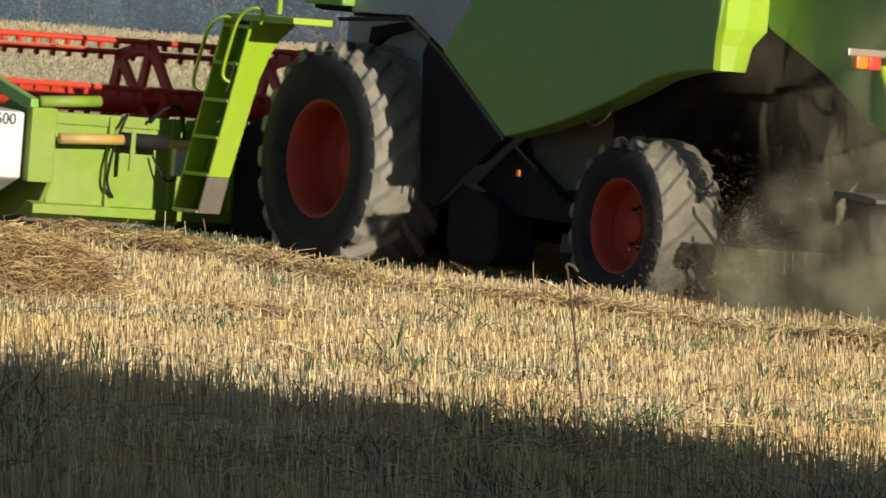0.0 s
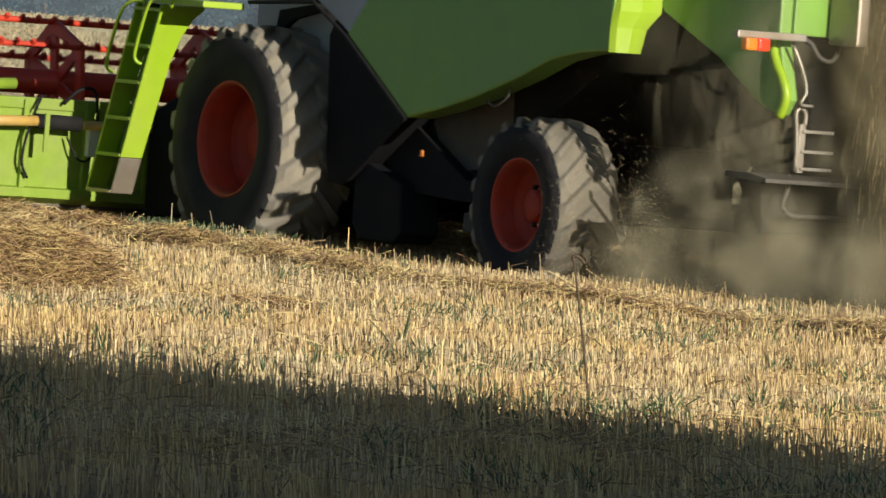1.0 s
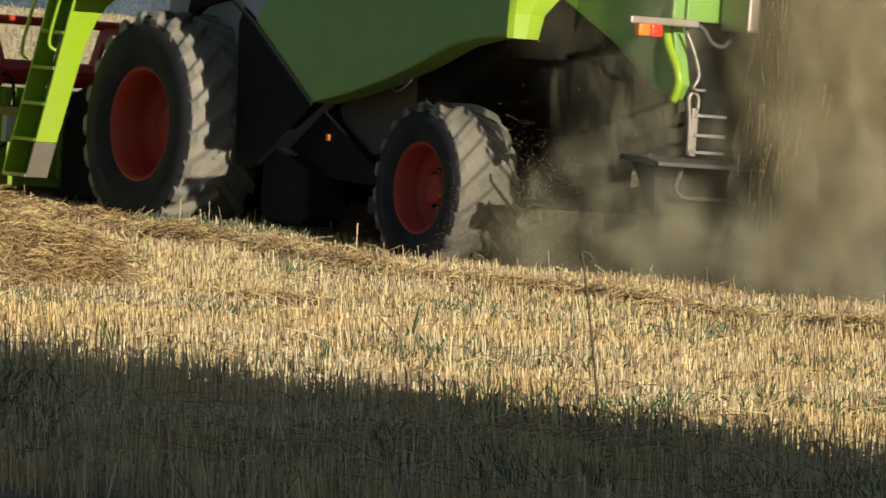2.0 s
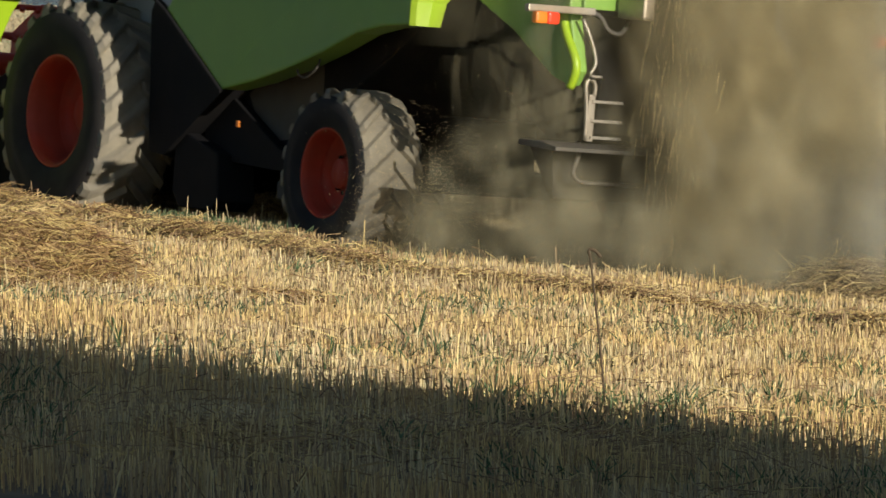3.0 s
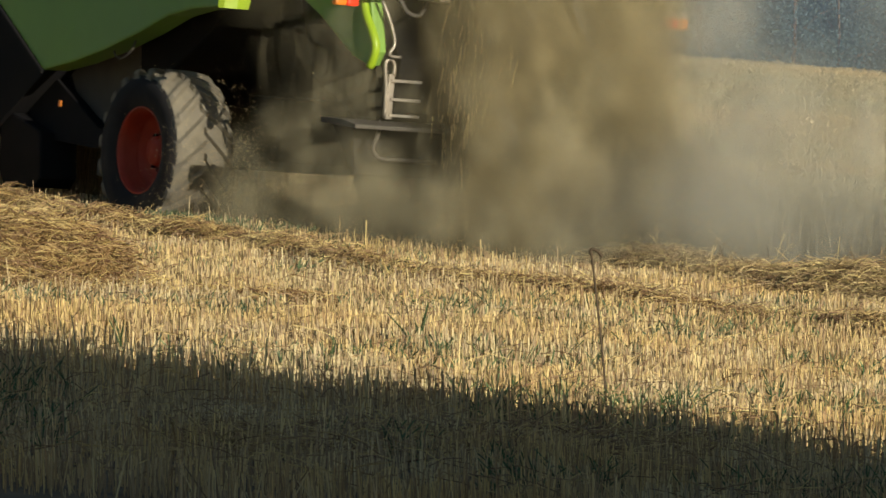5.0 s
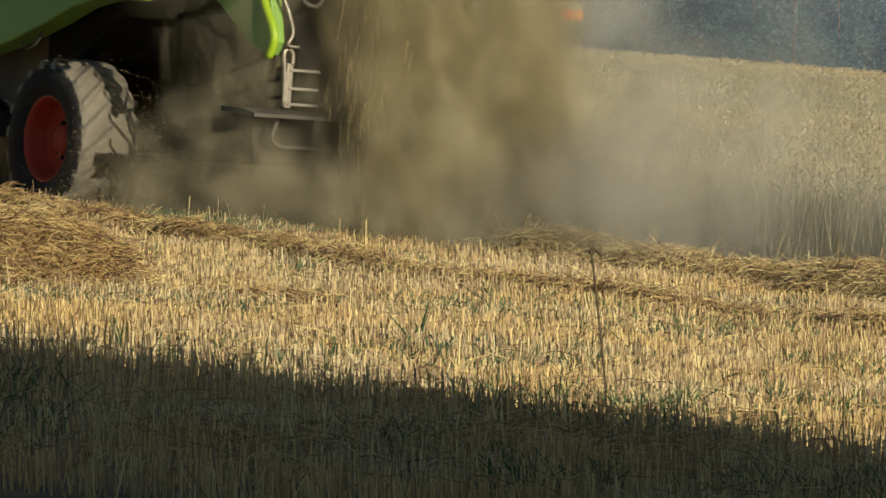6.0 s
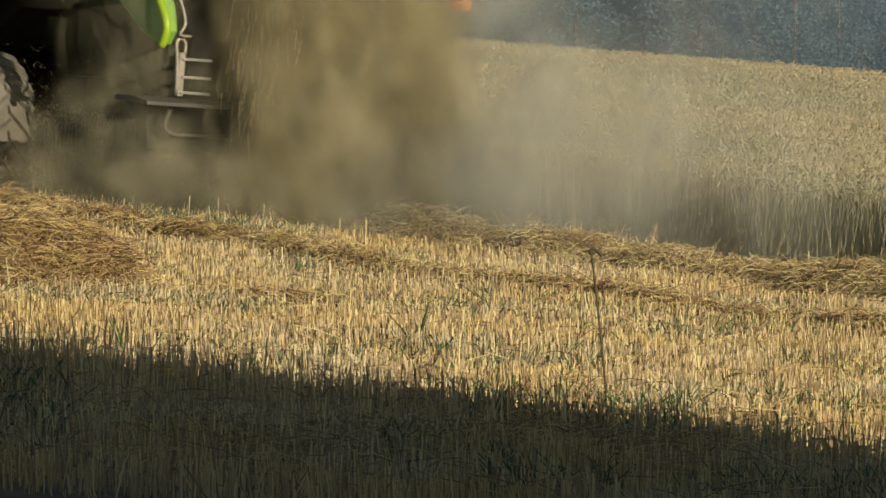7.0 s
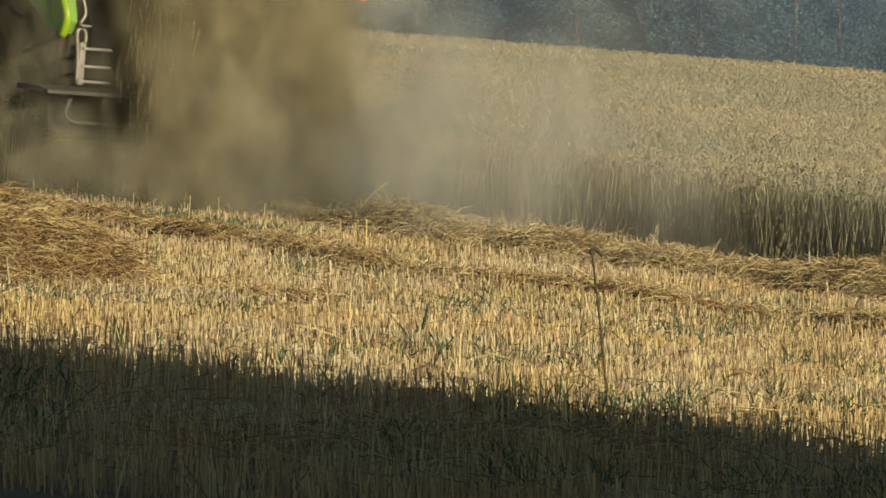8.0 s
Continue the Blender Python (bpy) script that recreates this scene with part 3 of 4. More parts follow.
# ---- combine harvester ----
def tyre_and_rim(parent, radius, width, rim_r, lugs, side):
    """A wheel in its own space, axle along y; the outer face looks to +y times side."""
    h = width / 2
    prof = [(rim_r * 0.97, -h * 0.80), (rim_r * 1.06, -h * 0.94), (radius * 0.72, -h * 1.04), (radius * 0.84, -h * 1.03), (radius * 0.905, -h * 0.93), (radius * 0.93, -h * 0.7),
            (radius * 0.938, 0), (radius * 0.93, h * 0.7), (radius * 0.905, h * 0.93), (radius * 0.84, h * 1.03), (radius * 0.72, h * 1.04), (rim_r * 1.06, h * 0.94), (rim_r * 0.97, h * 0.80)]
    bm = lathe(prof, 64)
    n0 = len(bm.faces)
    for f in bm.faces:
        c = f.calc_center_median()
        f.material_index = 1 if math.hypot(c.x, c.z) > radius * 0.91 else 0
        f.smooth = True
    part("tyre", bm, [RUBBER, TREAD], parent, "black lugged tyre with pale dusty tread")
    # chevron lugs, one mesh for each hand
    for hand in (1, -1):
        bm = bmesh.new()
        rows = []
        sweep = 0.62 * width / radius
        for u in (0.0, 0.35, 0.7, 0.95, 1.06):
            y = hand * h * (u * 0.96 - 0.03)
            a = sweep * (1 - u) * 0.75 - sweep * 0.4
            thick = (0.030 + 0.014 * u) / 0.88
            rb = radius * (0.92 if u < 0.9 else 0.87)
            rt = radius * (1.0 if u < 0.9 else 0.985 if u < 1 else 0.93)
            rows.append([bm.verts.new((rr * math.sin(a + da), y, rr * math.cos(a + da))) for rr, da in ((rb, -thick * 1.7), (rt, -thick), (rt, thick), (rb, thick * 1.7))])
        for q, w in zip(rows, rows[1:]):
            for i in range(3):
                bm.faces.new((q[i], q[i + 1], w[i + 1], w[i]))
        bm.faces.new(rows[0])
        bm.faces.new(rows[-1])
        first = part("tread_lug", bm, TREAD, parent)
        for k in range(1, lugs):
            lug = new("tread_lug", first.data)
            lug.parent = parent
            lug.matrix_basis = Matrix.Rotation(k / lugs * math.tau + (0.5 / lugs * math.tau if hand < 0 else 0), 4, "Y")
        if hand < 0:
            first.matrix_basis = Matrix.Rotation(0.5 / lugs * math.tau, 4, "Y")
    o = side * h
    deep = 0.10 if lugs < 20 else -0.15
    ring = [(rim_r * 0.985, -o * 0.80), (rim_r * 0.93, -o * 0.5), (rim_r * 0.90, o * 0.30), (rim_r * 0.95, o * 0.62), (rim_r * 0.99, o * 0.80), (rim_r * 1.035, o * 0.86), (rim_r * 1.03, o * 0.92),
            (rim_r * 0.985, o * 0.90), (rim_r * 0.94, o * 0.70), (rim_r * 0.90, o * (deep + 0.18)), (rim_r * 0.82, o * (deep + 0.06)), (rim_r * 0.50, o * deep), (rim_r * 0.36, o * (deep + 0.05)),
            (rim_r * 0.34, o * (deep + 0.30)), (rim_r * 0.30, o * (deep + 0.34)), (0.001, o * (deep + 0.34))]
    rim = part("rim", lathe(ring, 56), RIMRED, parent, "dusty red steel wheel rim", smooth=True)
    nut = None
    for k in range(10):
        a = k * math.tau / 10
        at = Matrix.Translation((rim_r * 0.43 * math.sin(a), o * (deep + 0.05), rim_r * 0.43 * math.cos(a))) @ Matrix.Rotation(radians(90), 4, "X")
        if nut is None:
            bm = bmesh.new()
            bmesh.ops.create_cone(bm, cap_ends=True, segments=6, radius1=0.020, radius2=0.017, depth=0.05)
            nut = part("wheel_nut", bm, BLACK, parent, at=at)
        else:
            n2 = new("wheel_nut", nut.data)
            n2.parent = parent
            n2.matrix_basis = at
    return rim


def combine():
    c = new("combine_harvester")
    tagged(c, "large green combine harvester with red rims cutting wheat", "combine harvester")
    c.matrix_basis = machine_pose(0)
    wheels = []
    for nm, x, y, r, w, rr, lug in (("front_wheel", 3.73, 1.30, 0.88, 0.68, 0.43, 21), ("rear_wheel", 0.0, 1.17, 0.64, 0.52, 0.33, 19)):
        for side in (1, -1):
            wl = new(nm)
            wl.parent = c
            wl.matrix_basis = pose(x, y * side, r - 0.02)
            tyre_and_rim(wl, r, w, rr, lug, side)
            wheels.append((wl, x, y * side, r))
    # side cladding, the left one with its turned-in rear edge
    green = [(2.33, 1.73), (1.42, 1.16), (0.98, 1.245), (0.52, 1.36), (0.0, 1.52), (-0.44, 1.68), (-0.8, 1.75), (-1.17, 1.78), (-1.22, 2.3), (-1.24, 3.3), (1.45, 3.3), (1.72, 2.6), (1.97, 2.12)]
    grey = [(2.32, 1.74), (1.98, 2.12), (1.73, 2.6), (1.46, 3.3), (3.62, 3.3), (3.62, 1.96), (2.82, 1.97)]
    for sd in (1, -1):
        a, b = (1.27, 1.50) if sd > 0 else (-1.50, -1.27)
        sp = part("side_panel", slab(green, a, b, 0.018), GREEN, c, "broad curved green side panel")
        part("seam", slab([(1.30, 1.32), (1.0, 1.52), (0.3, 1.95), (-0.6, 2.15), (-0.6, 2.165), (0.3, 1.97), (1.0, 1.54), (1.3, 1.34)], b - 0.002 if sd > 0 else a - 0.0012, b + 0.0012 if sd > 0 else a + 0.002), GREEN, sp)
        part("tank_panel", slab(grey, a + 0.01 * sd, b - 0.01 * sd, 0.015), GREY, c, "grey side panel above the front wheel")
        bm = bmesh.new()
        yy = 1.505 * sd
        tube(bm, [(3.75, yy, 1.90), (2.82, yy, 1.945), (2.33, yy, 1.71), (1.42, yy, 1.145)], 0.016, 6)
        part("arch_edge", bm, BLACK, c, "black wheel-arch edge")
        # turned-in rear end of the cladding
        x0 = -1.19
        sections = [(1.775, 1.505, 1.24), (1.95, 1.505, 1.20), (2.07, 1.50, 1.10), (2.3, 1.495, 1.08), (3.3, 1.48, 1.05)]
        bm = bmesh.new()
        rows = []
        for z, ya, yb in sections:
            back = 0.03 if z < 2.0 else 0.05
            ring = [(x0 + 0.01, ya), (x0 - back, ya - 0.03), (x0 - back - 0.015, (ya + yb) / 2), (x0 - back, yb + 0.02), (x0 + 0.02, yb)]
            rows.append([bm.verts.new((px, py * sd, z)) for px, py in ring])
        for q, w in zip(rows, rows[1:]):
            for i in range(4):
                bm.faces.new((q[i], q[i + 1], w[i + 1], w[i]))
        bm.faces.new(rows[0])
        bm.faces.new(rows[-1])
        # lighter than the panel's green: the sun on this face is in the colour
        part("panel_end", bm, LIME, c, "lime-green rear edge of the side panel, lighter as if sunlit")
    # inner hull
    hull = [(3.2, 0.55), (4.3, 0.75), (4.3, 3.25), (-1.2, 3.25), (-1.2, 2.2), (-0.6, 1.75), (0.6, 1.0), (1.0, 0.72), (2.4, 0.62)]
    part("hull", slab(hull, -1.05, 1.05, 0.02), BLACK, c, "dark dusty machine underside")
    part("arch_liner", slab([(2.78, 0.62), (2.55, 0.60), (1.62, 1.22), (2.2, 1.62), (2.80, 1.86), (2.9, 1.7)], 0.95, 1.30, 0.01), BLACK, c, "black wheel-arch liner")
    part("hull_side", slab([(1.85, 1.28), (0.70, 1.58), (0.66, 1.02), (0.86, 0.86), (1.28, 0.80), (1.55, 0.86)], 1.0, 1.052, 0.0), SHEET, c, "dusty dark grey lower side sheet")
    part("frame_rail", slab([(2.25, 1.16), (2.05, 1.2), (1.1, 0.74), (0.3, 0.72), (0.3, 0.60), (1.2, 0.58), (2.2, 0.62)], 0.98, 1.14, 0.01), BLACK, c, "black chassis rail")
    part("auger_trough", slab([(1.3, 0.50), (0.15, 0.50), (0.10, 0.36), (1.3, 0.36)], 0.75, 1.02, 0.02), SHEET, c, "dusty auger trough under the hull")
    part("elevator_boot", slab([(2.30, 0.80), (1.80, 0.66), (1.76, 0.30), (1.86, 0.22), (2.35, 0.22), (2.45, 0.34), (2.45, 0.80)], 0.92, 1.26, 0.02), BLACK, c, "black boot of the grain elevator")
    part("front_axle", boxed((3.73, 0, 0.86), (0.42, 2.1, 0.42), 0.03), BLACK, c)
    part("rear_axle", boxed((0.0, 0, 0.62), (0.22, 1.9, 0.20), 0.03), BLACK, c)
    part("rear_axle_pivot", boxed((0.0, 0, 0.85), (0.5, 0.6, 0.5), 0.03), BLACK, c)
    # shares the amber's faint glow, though a reflector gives no light of its own
    part("reflector", boxed((1.72, 1.15, 0.90), (0.035, 0.02, 0.05), 0.006), AMBER, c, "small amber side reflector")
    part("step_bracket", tube(bmesh.new(), bend([(2.2, 1.12, 0.52), (1.95, 1.14, 0.50), (1.92, 1.14, 0.62), (2.2, 1.12, 0.63)], 3), 0.009, 6), SHEET, c)
    part("panel_hook", tube(bmesh.new(), bend([(0.52, 1.40, 1.42), (0.48, 1.41, 1.34), (0.38, 1.41, 1.31), (0.22, 1.41, 1.39), (0.18, 1.40, 1.5)], 3), 0.009, 6), SHEET, c)
    # engine bay and straw hood
    hood = [(-1.1, 2.3), (-1.27, 2.09), (-2.0, 1.80), (-2.55, 1.50), (-2.78, 1.44), (-2.86, 1.55), (-2.80, 1.75), (-2.72, 2.0), (-2.72, 3.1), (-1.1, 3.3)]
    for sd in (1, -1):
        part("hood_side", slab(hood, 1.02 * sd, 1.12 * sd, 0.015), GREEN, c, "green side sheet of the straw hood")
        bm = tube(bmesh.new(), bend([(-2.66, 1.14 * sd, 2.0), (-2.72, 1.14 * sd, 1.83), (-2.84, 1.13 * sd, 1.66), (-2.86, 1.12 * sd, 1.55), (-2.80, 1.12 * sd, 1.43)], 4), 0.034, 8)
        # lime instead of the hood's green puts the sunlit edge into the paint
        part("hood_edge", bm, LIME, c, "rounded lime-green hood edge, lighter as if sunlit", smooth=True)
        bm = boxed((-2.90, 1.32 * sd, 1.985), (0.06, 0.58, 0.055), 0.012)
        part("lamp_bracket", bm, STEEL, c, "pale dusty lamp bracket")
        bm = bmesh.new()
        box(bm, (-2.96, 1.53 * sd, 1.92), (0.07, 0.10, 0.09), None, 0.02)
        part("indicator_lamp", bm, AMBER, c, "amber indicator lens")
        bm = bmesh.new()
        box(bm, (-2.96, 1.425 * sd, 1.92), (0.07, 0.10, 0.09), None, 0.02)
        part("tail_lamp", bm, LAMP, c, "lit red tail lamp")
        bm = tube(bmesh.new(), bend([(-2.82, 1.02 * sd, 1.99), (-2.84, 0.93 * sd, 1.95), (-2.85, 0.86 * sd, 1.86), (-2.86, 0.76 * sd, 1.84), (-2.86, 0.70 * sd, 1.93), (-2.84, 0.68 * sd, 2.02)], 4), 0.018, 6)
        part("hose", bm, SHEET, c, smooth=True)
        bm = tube(bmesh.new(), bend([(-2.84, 1.08 * sd, 1.93), (-2.88, 1.02 * sd, 1.78), (-2.9, 0.98 * sd, 1.62), (-2.9, 1.02 * sd, 1.53), (-2.9, 0.92 * sd, 1.52)], 4), 0.012, 6)
        part("cable", bm, STEEL, c, smooth=True)
        bm = boxed((-2.95, 0.70 * sd, 2.55), (0.35, 0.10, 1.2), 0.02)
        part("hood_post", bm, STEEL, c, "pale dusty rear corner post of the hood")
        # rear hoop below the step
        bm = tube(bmesh.new(), bend([(-2.75, 0.97 * sd, 1.04), (-2.8, 1.0 * sd, 0.94), (-2.82, 1.05 * sd, 0.82), (-2.82, 0.98 * sd, 0.755), (-2.82, 0.80 * sd, 0.75), (-2.82, 0.5 * sd, 0.75)], 4), 0.017, 6)
        part("guard_hoop", bm, SHEET, c, smooth=True)
    part("hood_rear", slab([(-2.70, 2.0), (-2.75, 2.0), (-2.75, 3.1), (-2.70, 3.1)], -1.02, 1.02, 0.01), GREEN, c, "green rear sheet of the hood")
    part("engine_bay", slab([(-1.0, 2.2), (-1.0, 3.2), (-2.6, 3.1), (-2.6, 2.0), (-2.0, 1.9)], -1.0, 1.0, 0.02), BLACK, c)
    part("chopper_housing", slab([(-1.2, 2.0), (-2.4, 1.95), (-2.75, 1.5), (-2.7, 1.1), (-2.3, 0.95), (-1.5, 1.3)], -0.82, 0.82, 0.03), BLACK, c, "dark straw chopper housing")
    part("spreader_deck", slab([(-2.45, 1.03), (-2.75, 1.03), (-2.95, 1.0), (-2.95, 0.97), (-2.45, 0.99)], -1.30, 1.30, 0.006), SHEET, c, "dusty steel spreader deck")
    part("curtain_flap", slab([(-2.3, 0.98), (-2.6, 0.98), (-2.66, 0.62), (-2.62, 0.62)], -1.1, 1.1, 0.006), BLACK, c, "black rubber flap under the deck")
    # steps at the rear
    lad = part("rear_step_rail", tube(bmesh.new(), bend([(-2.84, 0.98, 1.06), (-2.84, 0.99, 1.3), (-2.84, 1.01, 1.46), (-2.84, 0.97, 1.5), (-2.84, 0.93, 1.46), (-2.84, 0.93, 1.38)], 4), 0.016, 6), STEEL, c, smooth=True)
    part("rear_step_post", boxed((-2.83, 0.945, 1.22), (0.03, 0.05, 0.34), 0.005), STEEL, c, "bare steel step post")
    for z in (1.08, 1.20, 1.34):
        part("rear_step", boxed((-2.84, 0.82, z), (0.05, 0.26, 0.022), 0.004), STEEL, c)
    # cab access ladder, leaning outwards and forwards at its foot
    ladder = new("cab_ladder")
    ladder.parent = c
    o0, u0 = Vector((4.95, 1.88, 0.36)), Vector((4.40, 1.88, 1.83))
    ax = (u0 - o0).normalized()
    L = (u0 - o0).length

    def f3(s, dx, y):
        return (o0.x + ax.x * s + dx, y, o0.z + ax.z * s)

    def board(rows, xa, xb):
        """A plate along the ladder; rows: way up it, y at its outer and inner edge."""
        bm = bmesh.new()
        rings = [[bm.verts.new(f3(s, x, y)) for x, y in ((xa, ya), (xb, ya), (xb, yb), (xa, yb))] for s, ya, yb in rows]
        for q, w in zip(rings, rings[1:]):
            for i in range(4):
                bm.faces.new((q[i], q[(i + 1) % 4], w[(i + 1) % 4], w[i]))
        bm.faces.new(rings[0])
        bm.faces.new(rings[-1][::-1])
        bmesh.ops.recalc_face_normals(bm, faces=bm.faces)
        bmesh.ops.bevel(bm, geom=[e for e in bm.edges if e.calc_face_angle(0) > 0.5], offset=0.005, segments=1, affect="EDGES")
        return bm
    part("side_board", board([(0.30, 1.88, 1.69), (L * 0.70, 1.88, 1.67), (L * 0.84, 1.88, 1.63), (L * 0.93, 1.88, 1.57), (L * 0.98, 1.88, 1.50), (L, 1.88, 1.49)], -0.012, 0.012), LIME, ladder, "lime-green ladder side board")
    part("board_foot", board([(0.0, 1.88, 1.69), (0.296, 1.88, 1.69)], -0.011, 0.011), STEEL, ladder, "worn bare steel foot of the ladder")
    part("side_board", board([(0.0, 1.88, 1.71), (L, 1.88, 1.69)], 0.36, 0.384), LIME, ladder, "lime-green ladder side board")
    part("back_board", board([(0.30, 1.70, 1.69), (L, 1.70, 1.69)], 0.012, 0.36), GREEN, ladder, "dark green ladder back plate")
    for k in range(6):
        s = 0.012 + k * 0.302 * (L / 1.57)
        part("step", boxed((o0.x + ax.x * s + 0.186, 1.79, o0.z + ax.z * s), (0.35, 0.19, 0.028), 0.006), LIME if k else STEEL, ladder)
    for k in range(9):
        s = L * (0.80 + 0.02 * k)
        part("rivet", boxed(f3(s, 0.386, 1.80), (0.012, 0.02, 0.016), 0.003), STEEL, ladder)
    for dx, y, L in ((0.02, 1.90, L), (0.40, 1.90, L - 0.09)):
        pts = [f3(L - 0.50, dx + 0.0, y), f3(L - 0.44, dx + 0.05, y + 0.05), f3(L - 0.2, dx + 0.05, y + 0.06), f3(L + 0.02, dx + 0.02, y + 0.06), f3(L + 0.10, dx - 0.06, y + 0.03), f3(L + 0.09, dx - 0.14, y - 0.02), f3(L - 0.02, dx - 0.16, y - 0.03)]
        part("handrail", tube(bmesh.new(), bend(pts, 4), 0.014, 6), LIME, ladder, smooth=True)
    part("platform", boxed((4.30, 1.68, 1.86), (0.96, 0.36, 0.05), 0.01), LIME, c, "lime-green cab platform")
    part("platform_post", tube(bmesh.new(), [(4.0, 1.88, 1.9), (4.0, 1.88, 2.9)], 0.018, 6), LIME, c)
    part("platform_box", boxed((3.85, 1.35, 2.35), (0.55, 0.5, 0.7), 0.02), GREEN, c, "green box beside the cab")
    part("cab", slab([(3.9, 1.95), (5.2, 1.95), (5.45, 2.6), (5.2, 3.5), (3.9, 3.5)], -0.85, 0.85, 0.05), BLACK, c, "dark glazed driver's cab")
    part("arch_bracket", slab([(3.7, 1.86), (3.25, 1.92), (3.1, 1.88), (3.5, 1.80), (3.75, 1.66)], 1.2, 1.26, 0.006), BLACK, c)
    part("inner_panel", slab([(2.75, 1.50), (2.75, 1.93), (4.3, 1.93), (4.3, 1.50)], 1.055, 1.085, 0.006), GREY, c, "grey inner body panel")
    # made wider and black, standing in for the machine's shadow on the header
    part("feeder_house", slab([(4.2, 0.30), (5.5, 0.18), (5.5, 0.98), (4.2, 1.5)], -1.25, 1.25, 0.02), BLACK, c, "feeder house, widened and black to imitate shade")
    return c, wheels


def header():
    h = new("grain_header")
    tagged(h, "wide lime-green grain header with a red reel", "grain header")
    h.matrix_basis = machine_pose(0)
    W = 2.95
    part("back_wall", slab([(5.62, 0.30), (5.70, 0.26), (5.76, 0.30), (5.76, 0.95), (5.72, 0.96), (5.62, 0.95)], -W, W - 0.14, 0.008), HEADLIME, h, "lime-green rear wall of the header")
    part("top_rail", boxed((5.66, 0, 0.99), (0.12, 2 * W, 0.09), 0.012), HEADLIME, h)
    part("lower_sill", slab([(5.56, 0.27), (5.56, 0.34), (5.66, 0.36), (5.9, 0.20), (5.9, 0.16)], -W, W, 0.006), HEADLIME, h)
    part("floor_pan", slab([(5.7, 0.20), (6.9, 0.10), (6.9, 0.13), (5.7, 0.25)], -W, W, 0.004), SHEET, h)
    for y in (2.3, 1.75, 1.2, 0.4, -1.0, -2.2):
        part("wall_rib", boxed((5.60, y, 0.66), (0.05, 0.05, 0.72), 0.008), HEADLIME, h)
    for sd in (1, -1):
        part("end_plate", slab([(5.55, 0.50), (5.55, 1.06), (6.2, 1.10), (7.6, 0.55), (7.9, 0.16), (6.2, 0.12), (5.75, 0.2)], (W - 0.14) * sd, (W - 0.10) * sd, 0.008), HEADLIME, h, "lime-green end plate")
        part("end_post", boxed((5.58, (W - 0.03) * sd, 0.78), (0.10, 0.22, 0.56), 0.012), HEADLIME, h)
        shell = part("divider_shell", slab([(5.60, 0.52), (5.60, 1.02), (6.4, 1.06), (8.2, 0.50), (8.6, 0.14), (6.6, 0.22), (6.0, 0.36)], (W + 0.10) * sd, (W + 0.40) * sd, 0.03), WHITE, h, "white plastic crop-divider shell")
        part("reel_arm", slab([(5.62, 1.02), (5.62, 1.12), (7.1, 1.48), (7.1, 1.38)], (W - 0.02) * sd, (W + 0.05) * sd, 0.01), GREEN, h)
        part("lift_cylinder", tube(bmesh.new(), [(5.75, (W - 0.1) * sd, 1.10), (5.75, (W - 0.62) * sd, 1.13)], 0.045, 10), HEADLIME, h, smooth=True)
    part("drive_shaft", tube(bmesh.new(), [(5.46, 2.82, 0.84), (5.46, 2.28, 0.86)], 0.042, 12), OCHRE, h, "yellow drive-shaft guard", smooth=True)
    part("drive_shaft", tube(bmesh.new(), [(5.46, 1.85, 0.85), (5.46, 1.2, 0.86)], 0.036, 12), OCHRE, h, smooth=True)
    part("shaft_joint", tube(bmesh.new(), [(5.46, 2.28, 0.86), (5.46, 1.9, 0.855)], 0.06, 12), BLACK, h, smooth=True)
    part("bracket_strap", boxed((5.40, 2.22, 0.78), (0.02, 0.04, 0.30), 0.004), HEADLIME, h)
    part("hydraulic_hose", tube(bmesh.new(), bend([(5.55, 2.2, 1.05), (5.5, 2.32, 0.8), (5.52, 2.35, 0.55), (5.54, 2.28, 0.42)], 5), 0.012, 6), BLACK, h, smooth=True)
    part("hydraulic_hose", tube(bmesh.new(), bend([(5.55, 2.0, 1.0), (5.48, 1.9, 1.12), (5.5, 1.75, 1.1), (5.52, 1.7, 0.8)], 5), 0.014, 6), BLACK, h, smooth=True)
    part("hydraulic_hose", tube(bmesh.new(), bend([(5.55, 1.95, 0.75), (5.5, 1.86, 0.58), (5.52, 1.74, 0.62), (5.53, 1.72, 0.9)], 5), 0.009, 6), BLACK, h, smooth=True)
    part("document_box", boxed((5.50, 1.74, 0.72), (0.06, 0.12, 0.22), 0.012), WHITE, h, "small white plastic box")
    part("auger", lathe([(0.001, -W + 0.2), (0.2, -W + 0.2), (0.2, W - 0.2), (0.001, W - 0.2)], 20, None), RED, h, "red feed auger drum", smooth=False, at=pose(6.25, 0, 0.62))
    # the number on the divider shell
    cu = bpy.data.curves.new("lettering", "FONT")
    cu.body, cu.size, cu.extrude = "600", 0.12, 0.002
    cu.materials.append(INK)
    tx = new("lettering", cu)
    tx.parent = h
    tx.matrix_basis = Matrix.Translation((5.595, W + 0.36, 0.92)) @ Matrix(((0, 0, -1), (-1, 0, 0), (0, 1, 0))).to_4x4()
    tagged(tx, "dark number 600 lettering")
    # reel
    reel = new("reel")
    reel.parent = h
    R, RX, RZ = 0.48, 7.0, 1.13
    reel.matrix_basis = pose(RX, 0, RZ)
    part("reel_tube", tube(bmesh.new(), [(0, -W + 0.1, 0), (0, W - 0.1, 0)], 0.10, 16), RED, reel, "thick red central reel tube", smooth=True)
    for y in (-W + 0.15, -1.45, -0.08, 1.26, W - 0.12):
        bm = bmesh.new()
        rings = []
